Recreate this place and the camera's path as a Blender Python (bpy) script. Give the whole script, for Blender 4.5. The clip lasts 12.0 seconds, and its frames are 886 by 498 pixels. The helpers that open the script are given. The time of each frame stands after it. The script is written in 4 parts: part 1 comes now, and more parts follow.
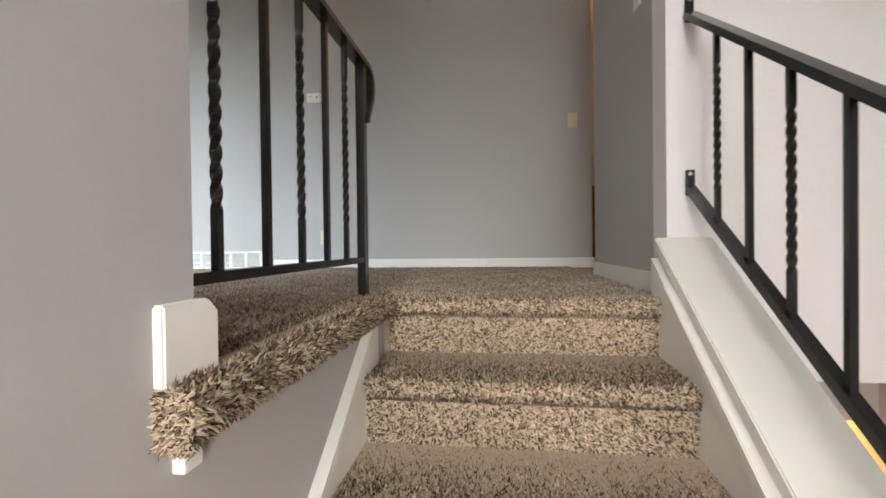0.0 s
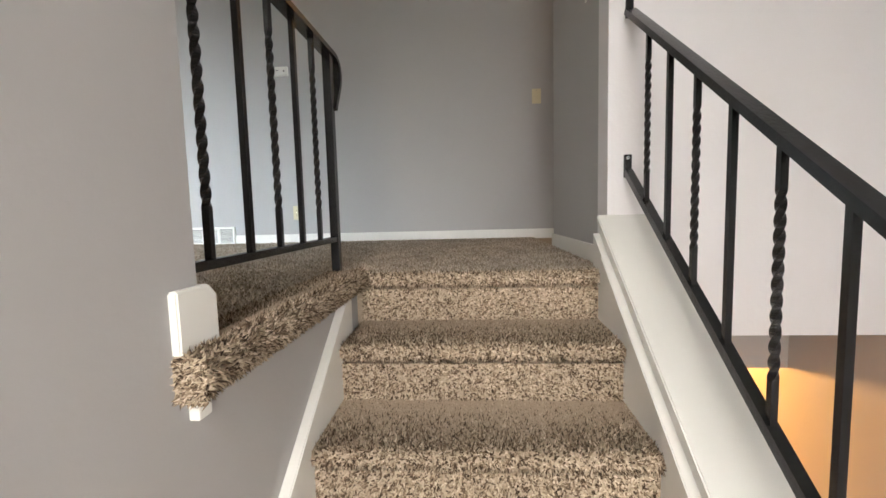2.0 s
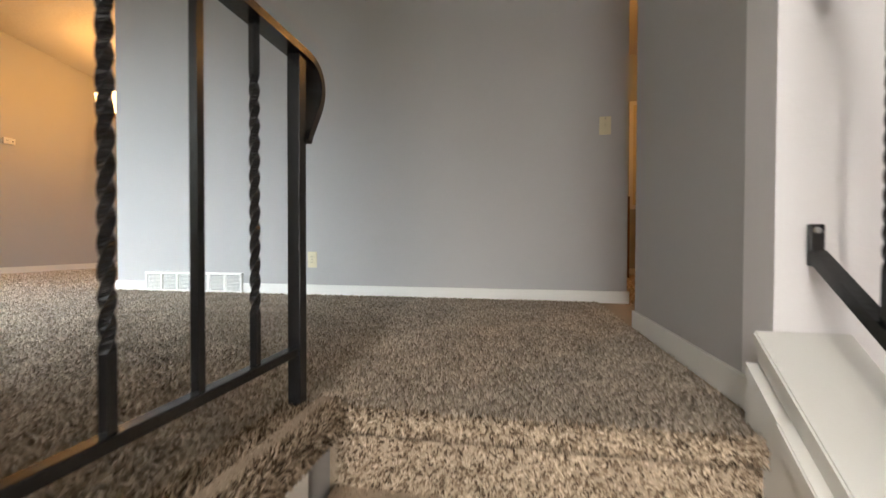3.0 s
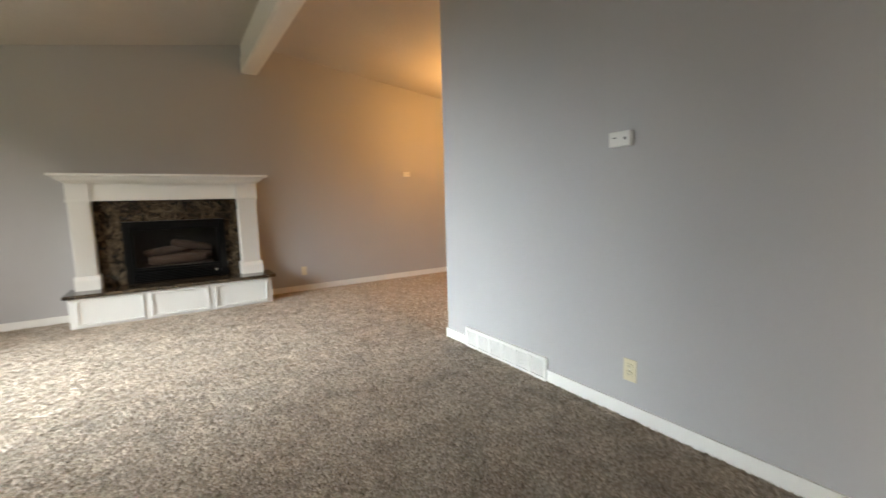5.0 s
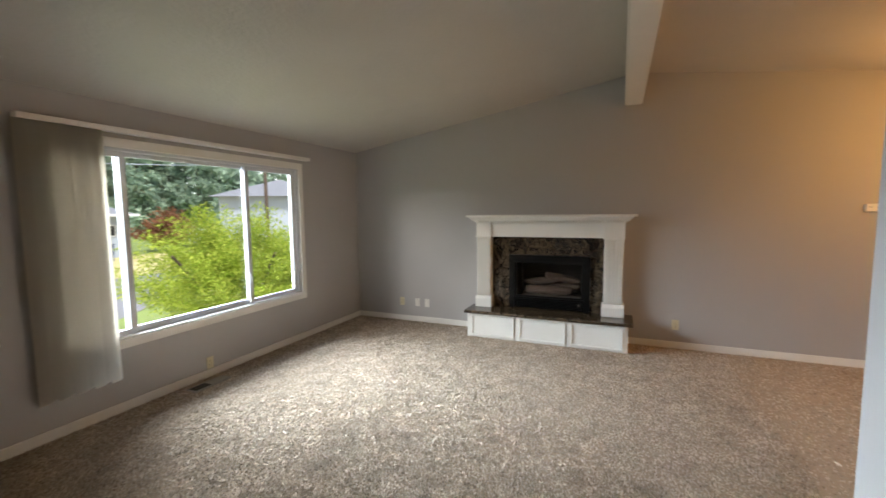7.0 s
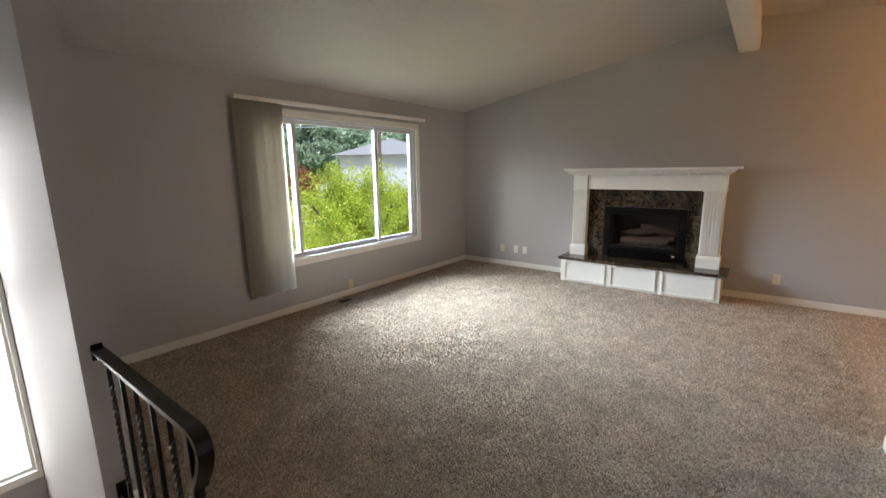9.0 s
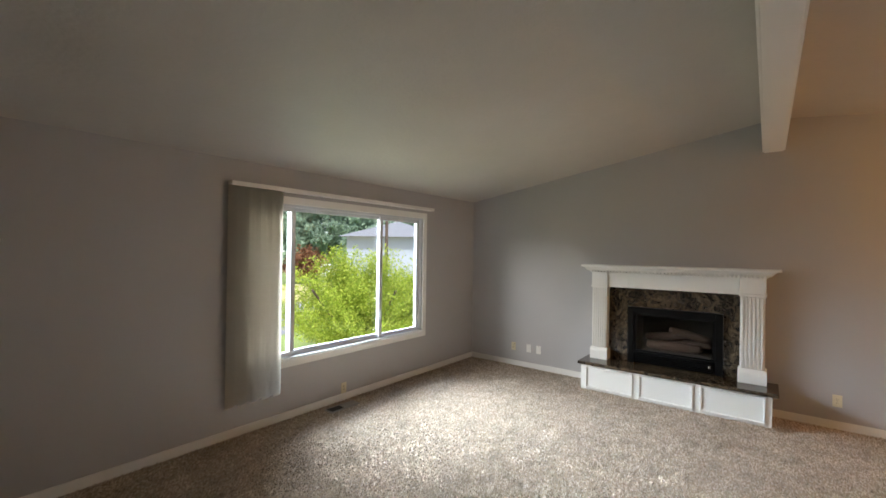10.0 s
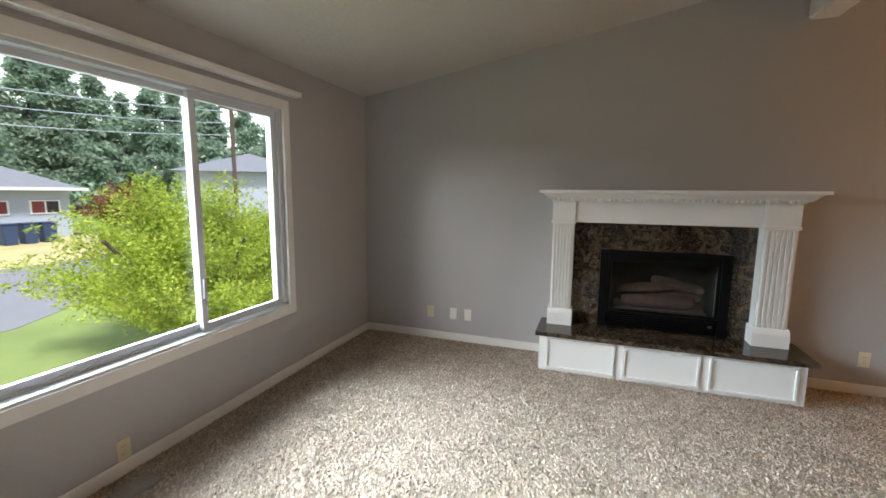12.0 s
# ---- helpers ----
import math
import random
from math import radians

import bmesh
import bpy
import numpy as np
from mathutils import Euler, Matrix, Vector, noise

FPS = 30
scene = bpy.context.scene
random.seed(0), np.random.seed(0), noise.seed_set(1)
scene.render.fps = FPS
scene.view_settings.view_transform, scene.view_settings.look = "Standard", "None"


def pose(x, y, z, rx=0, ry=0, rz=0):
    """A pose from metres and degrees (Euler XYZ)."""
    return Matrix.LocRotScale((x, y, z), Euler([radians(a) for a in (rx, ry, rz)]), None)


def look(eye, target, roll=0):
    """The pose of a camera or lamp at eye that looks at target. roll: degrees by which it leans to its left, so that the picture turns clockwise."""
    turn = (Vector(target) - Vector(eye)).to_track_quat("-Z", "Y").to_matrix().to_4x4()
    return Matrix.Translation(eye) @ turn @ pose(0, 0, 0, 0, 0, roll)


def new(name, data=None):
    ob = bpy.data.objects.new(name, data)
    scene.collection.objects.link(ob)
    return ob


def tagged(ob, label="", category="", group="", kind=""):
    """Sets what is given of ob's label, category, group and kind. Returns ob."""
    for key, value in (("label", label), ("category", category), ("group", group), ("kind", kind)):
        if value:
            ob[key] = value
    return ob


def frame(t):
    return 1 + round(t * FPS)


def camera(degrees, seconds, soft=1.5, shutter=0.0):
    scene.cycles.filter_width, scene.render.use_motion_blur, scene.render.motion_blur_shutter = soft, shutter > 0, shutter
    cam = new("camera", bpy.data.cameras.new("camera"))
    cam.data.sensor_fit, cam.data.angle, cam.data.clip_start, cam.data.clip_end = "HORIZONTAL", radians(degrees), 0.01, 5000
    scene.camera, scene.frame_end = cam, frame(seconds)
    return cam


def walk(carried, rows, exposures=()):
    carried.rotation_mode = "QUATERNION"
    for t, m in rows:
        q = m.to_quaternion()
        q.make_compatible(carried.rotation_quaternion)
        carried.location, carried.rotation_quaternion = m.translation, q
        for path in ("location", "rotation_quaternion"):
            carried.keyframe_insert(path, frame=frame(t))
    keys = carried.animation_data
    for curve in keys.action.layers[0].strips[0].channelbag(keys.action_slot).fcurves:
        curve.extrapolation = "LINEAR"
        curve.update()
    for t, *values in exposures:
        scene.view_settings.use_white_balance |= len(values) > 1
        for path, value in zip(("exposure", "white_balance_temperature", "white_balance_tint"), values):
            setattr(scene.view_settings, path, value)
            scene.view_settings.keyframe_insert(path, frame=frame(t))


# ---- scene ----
cam = camera(93.5, 12.0, shutter=0.25)
PATH = [
    (0, (0.628, -1.516, 0.184), (0.368, 0.467, 0.165), -0.7),
    (0.5, (0.586, -1.461, 0.183), (0.179, 0.496, 0.139), 2.7),
    (1, (0.604, -1.609, 0.188), (0.176, 0.337, 0.012), 0.8),
    (1.5, (0.645, -1.669, 0.206), (0.36, 0.301, 0.014), -0.4),
    (2, (0.681, -1.657, 0.224), (0.537, 0.33, 0.051), -1.5),
    (2.5, (0.699, -1.41, 0.239), (0.451, 0.573, 0.163), -3.3),
    (2.7, (0.688, -1.245, 0.282), (0.397, 0.734, 0.257), -1.5),
    (4.3, (0.554, -0.313, 0.901), (-0.277, 1.5, 0.76), -2.1),
    (4.5, (0.532, -0.235, 0.967), (-0.545, 1.441, 0.787), -1.8),
    (5, (0.403, -0.117, 1.12), (-1.264, 0.965, 0.895), -1.6),
    (5.5, (0.281, 0.066, 1.283), (-1.594, 0.707, 1.012), -1.8),
    (6, (0.23, 0.316, 1.422), (-1.738, 0.517, 1.131), -1.0),
    (6.5, (0.048, 0.483, 1.473), (-1.924, 0.236, 1.249), -0.8),
    (7, (0.0, 0.721, 1.553), (-1.831, -0.062, 1.37), -0.6),
    (7.5, (0.052, 0.961, 1.54), (-1.583, -0.172, 1.332), -0.8),
    (9.3, (0.615, 1.085, 1.506), (-0.944, -0.110, 1.128), -0.7),
    (9.5, (0.568, 0.994, 1.540), (-1.001, -0.222, 1.293), 0.0),
    (10, (0.254, 0.773, 1.628), (-1.323, -0.456, 1.640), 0.8),
    (10.5, (-0.18, 0.541, 1.643), (-1.797, -0.635, 1.705), 0.8),
    (11, (-0.582, 0.188, 1.597), (-2.259, -0.901, 1.548), 0.7),
    (11.5, (-0.98, -0.2, 1.51), (-2.762, -1.078, 1.274), -0.8),
    (12, (-1.351, -0.637, 1.461), (-3.217, -1.304, 1.193), 0.5),
]
walk(cam, [(t, look(eye, target, roll)) for t, eye, target, roll in PATH], [(0, 0.72, 6350, 10), (2.7, 0.72, 6400, 10), (4.3, 0.7, 7200, 10), (5.0, 0.6, 6500, 10), (6.5, 0.28, 6400, 10), (7.5, 0.45, 6050, 10), (9.5, 0.48, 6050, 10), (12, 0.26, 5950, 10)])

# ---- world and large lights ----
world = bpy.data.worlds.new("overcast_sky")
scene.world = world
world.use_nodes = True
wn = world.node_tree
bg = wn.nodes["Background"]
sky = wn.nodes.new("ShaderNodeTexSky")
sky.sky_type = "NISHITA"
sky.sun_disc = False
sky.sun_elevation, sky.sun_rotation = radians(58), radians(27)
sky.air_density, sky.dust_density = 1.0, 2.0
wn.links.new(sky.outputs[0], bg.inputs[0])
bg.inputs[1].default_value = 0.15

sun = new("sun", bpy.data.lights.new("sun", "SUN"))
sun.data.energy, sun.data.angle, sun.data.color = 5.0, radians(8), (1.0, 0.96, 0.9)
sun.matrix_world = look((0, 0, 20), (-2.5, -5, 11))


def area_lamp(name, m, sx, sy, watts, color):
    ob = new(name, bpy.data.lights.new(name, "AREA"))
    ob.data.shape, ob.data.size, ob.data.size_y = "RECTANGLE", sx, sy
    ob.data.energy, ob.data.color = watts, color
    ob.matrix_world = m
    return ob


def point_lamp(name, p, watts, color, radius=0.04):
    ob = new(name, bpy.data.lights.new(name, "POINT"))
    ob.data.energy, ob.data.color, ob.data.shadow_soft_size = watts, color, radius
    ob.location = p
    return ob


# daylight in the openings: the sky's light falls inward and down, the ground's goes in and up
area_lamp("window_sky", look((-2.75, -3.42, 1.48), (-2.75, -0.42, -0.2)), 2.7, 1.6, 138, (0.86, 0.95, 1.0)).data.spread = radians(80)
area_lamp("window_ground_glow", look((-2.75, -3.55, 1.1), (-2.75, 0, 3.2)), 2.5, 1.4, 5, (0.90, 1.0, 0.86)).data.spread = radians(120)
area_lamp("sidelight_sky", look((0.46, -3.62, 0.85), (0.50, 0, -1.0)), 0.5, 2.2, 15, (1.0, 0.95, 0.89)).data.spread = radians(105)
area_lamp("door_sky", look((1.2, -3.35, 0.4), (1.2, 0, -1.2)), 0.7, 1.1, 16, (1.0, 0.95, 0.89)).data.spread = radians(110)
area_lamp("entry_daylight", look((1.0, -5.6, 3.0), (0.95, -2.85, 0.5)), 3.0, 2.0, 330, (1.0, 0.945, 0.87))
WARM = (1.0, 0.45, 0.10)
point_lamp("dining_bulb", (-4.0, 3.25, 2.12), 31, WARM, 0.1)
point_lamp("hall_bulb", (2.2, 2.6, 2.2), 16, WARM, 0.08)
point_lamp("basement_bulb", (1.75, 1.3, -0.75), 60, WARM, 0.08)

# ---- materials ----


def mat(name, color, rough=0.6, metal=0.0, vary=0.06, scale=6.0, grain=0.0, grain_scale=200.0, bump=0.0, bump_scale=120.0, spec=0.5):
    m = bpy.data.materials.new(name)
    m.use_nodes = True
    nt = m.node_tree
    b = nt.nodes["Principled BSDF"]
    b.inputs["Roughness"].default_value, b.inputs["Metallic"].default_value = rough, metal
    b.inputs["Specular IOR Level"].default_value = spec
    co = nt.nodes.new("ShaderNodeTexCoord")
    n1 = nt.nodes.new("ShaderNodeTexNoise")
    n1.inputs["Scale"].default_value, n1.inputs["Detail"].default_value = scale, 4
    nt.links.new(co.outputs["Object"], n1.inputs["Vector"])
    n2 = nt.nodes.new("ShaderNodeTexNoise")
    n2.inputs["Scale"].default_value = grain_scale
    nt.links.new(co.outputs["Object"], n2.inputs["Vector"])
    mix = nt.nodes.new("ShaderNodeMix")
    mix.data_type = "RGBA"
    lo = [max(0, c * (1 - vary)) for c in color]
    hi = [min(1, c * (1 + vary)) for c in color]
    mix.inputs[6].default_value, mix.inputs[7].default_value = (*lo, 1), (*hi, 1)
    add = nt.nodes.new("ShaderNodeMath")
    add.operation = "MULTIPLY_ADD"
    nt.links.new(n2.outputs[0], add.inputs[0])
    add.inputs[1].default_value = grain
    nt.links.new(n1.outputs[0], add.inputs[2])
    nt.links.new(add.outputs[0], mix.inputs[0])
    nt.links.new(mix.outputs[2], b.inputs["Base Color"])
    if bump:
        n3 = nt.nodes.new("ShaderNodeTexNoise")
        n3.inputs["Scale"].default_value, n3.inputs["Detail"].default_value = bump_scale, 3
        nt.links.new(co.outputs["Object"], n3.inputs["Vector"])
        bp = nt.nodes.new("ShaderNodeBump")
        bp.inputs["Strength"].default_value, bp.inputs["Distance"].default_value = bump, 0.004
        nt.links.new(n3.outputs[0], bp.inputs["Height"])
        nt.links.new(bp.outputs[0], b.inputs["Normal"])
    return m


PAINT = mat("greige_wall_paint", (0.44, 0.432, 0.43), 0.55, vary=0.03, scale=1.5, bump=0.12, bump_scale=70, spec=0.35)
# header wall only: lighter than PAINT, with the door's light put into its colour
LIT_PAINT = mat("door_lit_wall_paint", (0.80, 0.78, 0.79), 0.55, vary=0.02, scale=1.5, bump=0.2, bump_scale=70, spec=0.35)
CEIL = mat("ceiling_paint", (0.52, 0.49, 0.45), 0.5, vary=0.05, scale=3, bump=1.0, bump_scale=28, spec=0.4)
WHITE = mat("white_trim_paint", (0.80, 0.79, 0.75), 0.35, vary=0.03, scale=5, bump=0.05)
VINYL = mat("white_window_vinyl", (0.62, 0.65, 0.69), 0.35, vary=0.02)
PLASTIC = mat("white_plastic", (0.78, 0.77, 0.72), 0.4, vary=0.02)
IVORY = mat("ivory_plastic", (0.68, 0.62, 0.42), 0.4, vary=0.02)
REGISTER = mat("grey_register_steel", (0.36, 0.34, 0.31), 0.45, vary=0.08)
SLOT = mat("dark_slot", (0.03, 0.03, 0.03), 0.7)
IRON = mat("black_painted_iron", (0.012, 0.012, 0.013), 0.25, vary=0.3, scale=30, bump=0.12, bump_scale=90)
BLACK = mat("black_firebox_steel", (0.005, 0.005, 0.005), 0.4, vary=0.2, scale=20, spec=0.12)
SOOT = mat("firebox_lining", (0.025, 0.021, 0.018), 0.9, vary=0.4, scale=9)
LOG = mat("ceramic_log", (0.085, 0.052, 0.035), 0.9, vary=0.5, scale=14, bump=0.8, bump_scale=40)
EMBER = mat("ember_bed", (0.06, 0.045, 0.035), 0.95, vary=0.8, scale=60)
BRASS = mat("aged_bronze", (0.10, 0.06, 0.03), 0.4, metal=0.8)
STEEL = mat("bright_screw_steel", (0.7, 0.7, 0.7), 0.25, metal=1.0)
OAK = mat("dark_oak", (0.13, 0.06, 0.025), 0.45, vary=0.4, scale=12)
BLIND = mat("blind_fabric", (0.64, 0.60, 0.53), 0.7, vary=0.05, scale=30, grain=0.2)
btr, bmx = BLIND.node_tree.nodes.new("ShaderNodeBsdfTranslucent"), BLIND.node_tree.nodes.new("ShaderNodeMixShader")
btr.inputs[0].default_value = (0.74, 0.68, 0.58, 1)
bmx.inputs[0].default_value = 0.2
BLIND.node_tree.links.new(BLIND.node_tree.nodes["Principled BSDF"].outputs[0], bmx.inputs[1])
BLIND.node_tree.links.new(btr.outputs[0], bmx.inputs[2])
BLIND.node_tree.links.new(bmx.outputs[0], BLIND.node_tree.nodes["Material Output"].inputs[0])
GRASS = mat("lawn", (0.15, 0.195, 0.05), 0.9, vary=0.5, scale=0.5, grain=0.6, grain_scale=30)
DRY = mat("dry_lawn", (0.42, 0.36, 0.16), 0.9, vary=0.3, scale=0.7, grain=0.5, grain_scale=25)
ASPHALT = mat("asphalt", (0.20, 0.20, 0.21), 0.9, vary=0.15, scale=1.0, grain=0.3, grain_scale=60)
SIDING = mat("pale_siding", (0.40, 0.44, 0.50), 0.7, vary=0.04)
ROOF = mat("grey_shingles", (0.17, 0.175, 0.19), 0.9, vary=0.2, scale=4, grain=0.5, grain_scale=20)
HAZE = bpy.data.materials.new("overcast_haze")
HAZE.use_nodes = True
HAZE.node_tree.nodes["Principled BSDF"].inputs["Emission Color"].default_value = (0.93, 0.97, 1.0, 1)
HAZE.node_tree.nodes["Principled BSDF"].inputs["Emission Strength"].default_value = 0.9
BARK = mat("bark", (0.10, 0.07, 0.05), 0.95, vary=0.4, scale=8, bump=0.8, bump_scale=15)
RED = mat("dark_red_blind", (0.20, 0.04, 0.04), 0.7)
BLUE = mat("blue_bin_plastic", (0.03, 0.05, 0.11), 0.5)
CARPAINT = mat("white_car_paint", (0.75, 0.76, 0.78), 0.25)
TYRE = mat("tyre_rubber", (0.02, 0.02, 0.02), 0.8)


def island_mat(name, colors, rough=0.95, scale=0.6, trans=0.0):
    """Each loose piece takes its own shade, with broad patches over them."""
    m = bpy.data.materials.new(name)
    m.use_nodes = True
    nt = m.node_tree
    b = nt.nodes["Principled BSDF"]
    b.inputs["Roughness"].default_value, b.inputs["Specular IOR Level"].default_value = rough, 0.15
    g = nt.nodes.new("ShaderNodeNewGeometry")
    ramp = nt.nodes.new("ShaderNodeValToRGB")
    els = ramp.color_ramp.elements
    while len(els) < len(colors):
        els.new(0.5)
    for i, c in enumerate(colors):
        els[i].position, els[i].color = i / (len(colors) - 1), (*c, 1)
    nt.links.new(g.outputs["Random Per Island"], ramp.inputs[0])
    co = nt.nodes.new("ShaderNodeTexCoord")
    n = nt.nodes.new("ShaderNodeTexNoise")
    n.inputs["Scale"].default_value, n.inputs["Detail"].default_value = scale, 5
    nt.links.new(co.outputs["Object"], n.inputs["Vector"])
    mr = nt.nodes.new("ShaderNodeMapRange")
    mr.inputs[1].default_value, mr.inputs[2].default_value = 0.3, 0.7
    mr.inputs[3].default_value, mr.inputs[4].default_value = 0.78, 1.15
    nt.links.new(n.outputs[0], mr.inputs[0])
    mix = nt.nodes.new("ShaderNodeMix")
    mix.data_type, mix.blend_type = "RGBA", "MULTIPLY"
    mix.inputs[0].default_value = 1.0
    nt.links.new(ramp.outputs[0], mix.inputs[6])
    nt.links.new(mr.outputs[0], mix.inputs[7])
    nt.links.new(mix.outputs[2], b.inputs["Base Color"])
    if trans:
        tr = nt.nodes.new("ShaderNodeBsdfTranslucent")
        nt.links.new(mix.outputs[2], tr.inputs[0])
        ms = nt.nodes.new("ShaderNodeMixShader")
        ms.inputs[0].default_value = trans
        nt.links.new(b.outputs[0], ms.inputs[1])
        nt.links.new(tr.outputs[0], ms.inputs[2])
        nt.links.new(ms.outputs[0], nt.nodes["Material Output"].inputs[0])
    return m


CARPET_TUFT = island_mat("carpet_tufts", [(0.045, 0.028, 0.017), (0.21, 0.15, 0.10), (0.47, 0.37, 0.265), (0.72, 0.60, 0.46)], scale=1.6)
CARPET_SOFT = island_mat("soft_carpet_tufts", [(0.28, 0.22, 0.165), (0.46, 0.385, 0.30), (0.62, 0.535, 0.435), (0.74, 0.65, 0.54)], scale=6)
CARPET = mat("carpet_backing", (0.40, 0.32, 0.24), 0.95, vary=0.25, scale=90, grain=0.6, grain_scale=300, bump=1.0, bump_scale=140, spec=0.1)
BUSH = island_mat("yellow_green_leaves", [(0.20, 0.30, 0.03), (0.40, 0.49, 0.06), (0.58, 0.62, 0.11)], 0.7, 1.2, 0.45)
# needles paler than their own green: the distant haze is in the colour
CONIFER = island_mat("hazed_conifer_needles", [(0.24, 0.33, 0.25), (0.33, 0.43, 0.31), (0.42, 0.52, 0.36)], 0.8, 0.3, 0.5)
REDLEAF = island_mat("russet_leaves", [(0.16, 0.07, 0.04), (0.28, 0.14, 0.07)], 0.8, 0.5, 0.2)

GLASS = bpy.data.materials.new("clear_glass")
GLASS.use_nodes = True
gt = GLASS.node_tree
gt.nodes.remove(gt.nodes["Principled BSDF"])
gtr, ggl, gmx, gfr = (gt.nodes.new(k) for k in ("ShaderNodeBsdfTransparent", "ShaderNodeBsdfGlossy", "ShaderNodeMixShader", "ShaderNodeFresnel"))
ggl.inputs["Roughness"].default_value = 0.01
gfr.inputs[0].default_value = 1.45
gt.links.new(gfr.outputs[0], gmx.inputs[0])
gt.links.new(gtr.outputs[0], gmx.inputs[1])
gt.links.new(ggl.outputs[0], gmx.inputs[2])
gt.links.new(gmx.outputs[0], gt.nodes["Material Output"].inputs[0])

# white translucent entry panes: the outdoor glare is put into the glass colour
WHITE_GLASS = bpy.data.materials.new("white_translucent_glass")
WHITE_GLASS.use_nodes = True
ft = WHITE_GLASS.node_tree
fb = ft.nodes["Principled BSDF"]
fb.inputs["Base Color"].default_value = (0.95, 0.95, 0.95, 1)
ftl, fmx = ft.nodes.new("ShaderNodeBsdfTranslucent"), ft.nodes.new("ShaderNodeMixShader")
ftl.inputs[0].default_value = (0.95, 0.95, 0.95, 1)
fmx.inputs[0].default_value = 0.8
ft.links.new(fb.outputs[0], fmx.inputs[1])
ft.links.new(ftl.outputs[0], fmx.inputs[2])
ft.links.new(fmx.outputs[0], ft.nodes["Material Output"].inputs[0])

BULB = bpy.data.materials.new("glowing_lamp_glass")
BULB.use_nodes = True
be = BULB.node_tree.nodes["Principled BSDF"]
be.inputs["Emission Color"].default_value = (1.0, 0.62, 0.25, 1)
be.inputs["Emission Strength"].default_value = 6.0

MARBLE = bpy.data.materials.new("dark_emperador_marble")
MARBLE.use_nodes = True
mt = MARBLE.node_tree
mb = mt.nodes["Principled BSDF"]
mb.inputs["Roughness"].default_value = 0.12
mc, mn, mv, mr1, mr2, mm = (mt.nodes.new(k) for k in ("ShaderNodeTexCoord", "ShaderNodeTexNoise", "ShaderNodeTexVoronoi", "ShaderNodeValToRGB", "ShaderNodeValToRGB", "ShaderNodeMix"))
mn.inputs["Scale"].default_value, mn.inputs["Detail"].default_value, mn.inputs["Distortion"].default_value = 13, 10, 1.2
mv.feature = "DISTANCE_TO_EDGE"
mv.inputs["Scale"].default_value = 24
mvec = mt.nodes.new("ShaderNodeMix")
mvec.data_type = "RGBA"
mvec.inputs[0].default_value = 0.22
mt.links.new(mc.outputs["Object"], mn.inputs["Vector"])
mt.links.new(mc.outputs["Object"], mvec.inputs[6])
mt.links.new(mn.outputs["Color"], mvec.inputs[7])
mt.links.new(mvec.outputs[2], mv.inputs["Vector"])
mr1.color_ramp.elements[0].position, mr1.color_ramp.elements[0].color = 0.42, (0.008, 0.005, 0.004, 1)
mr1.color_ramp.elements[1].position, mr1.color_ramp.elements[1].color = 0.74, (0.12, 0.085, 0.05, 1)
mr2.color_ramp.elements[0].position, mr2.color_ramp.elements[0].color = 0.0, (0.55, 0.55, 0.55, 1)
mr2.color_ramp.elements[1].position, mr2.color_ramp.elements[1].color = 0.035, (0, 0, 0, 1)
mt.links.new(mn.outputs[0], mr1.inputs[0])
mt.links.new(mv.outputs[0], mr2.inputs[0])
mm.data_type = "RGBA"
mt.links.new(mr2.outputs[0], mm.inputs[0])
mt.links.new(mr1.outputs[0], mm.inputs[6])
mm.inputs[7].default_value = (0.36, 0.28, 0.18, 1)
mt.links.new(mm.outputs[2], mb.inputs["Base Color"])

# ---- building helpers ----


def part(name, bm, material, parent=None, label="", smooth=False):
    me = bpy.data.meshes.new(name)
    bm.to_mesh(me)
    bm.free()
    me.materials.append(material)
    if smooth:
        me.polygons.foreach_set("use_smooth", [True] * len(me.polygons))
    ob = new(name, me)
    if parent:
        ob.parent = parent
    if label:
        tagged(ob, label)
    return ob


def box(*dims, bevel=0.0, bm=None):
    """A box x0, x1, y0, y1, z0, z1, with rounded edges."""
    x0, x1, y0, y1, z0, z1 = dims
    b = bmesh.new()
    bmesh.ops.create_cube(b, size=1, matrix=Matrix.LocRotScale(((x0 + x1) / 2, (y0 + y1) / 2, (z0 + z1) / 2), None, (x1 - x0, y1 - y0, z1 - z0)))
    if bevel:
        bmesh.ops.bevel(b, geom=b.edges[:], offset=bevel, segments=2, affect="EDGES", profile=0.6)
    return join(bm, b)


def join(bm, b):
    if bm is None:
        return b
    me = bpy.data.meshes.new("scratch")
    b.to_mesh(me)
    b.free()
    bm.from_mesh(me)
    bpy.data.meshes.remove(me)
    return bm


def prism(points, axis, a, b, bevel=0.0, bm=None):
    """An outline in the plane across the axis ('x': y, z; 'y': x, z; 'z': x, y), drawn out from a to b."""
    def place(p, h):
        return {"x": (h, p[0], p[1]), "y": (p[0], h, p[1]), "z": (p[0], p[1], h)}[axis]
    m = bmesh.new()
    lo = [m.verts.new(place(p, a)) for p in points]
    hi = [m.verts.new(place(p, b)) for p in points]
    n = len(points)
    m.faces.new(lo), m.faces.new(hi[::-1])
    for i in range(n):
        m.faces.new((lo[i], hi[i], hi[(i + 1) % n], lo[(i + 1) % n]))
    bmesh.ops.recalc_face_normals(m, faces=m.faces[:])
    if bevel:
        bmesh.ops.bevel(m, geom=m.edges[:], offset=bevel, segments=2, affect="EDGES")
    return join(bm, m)


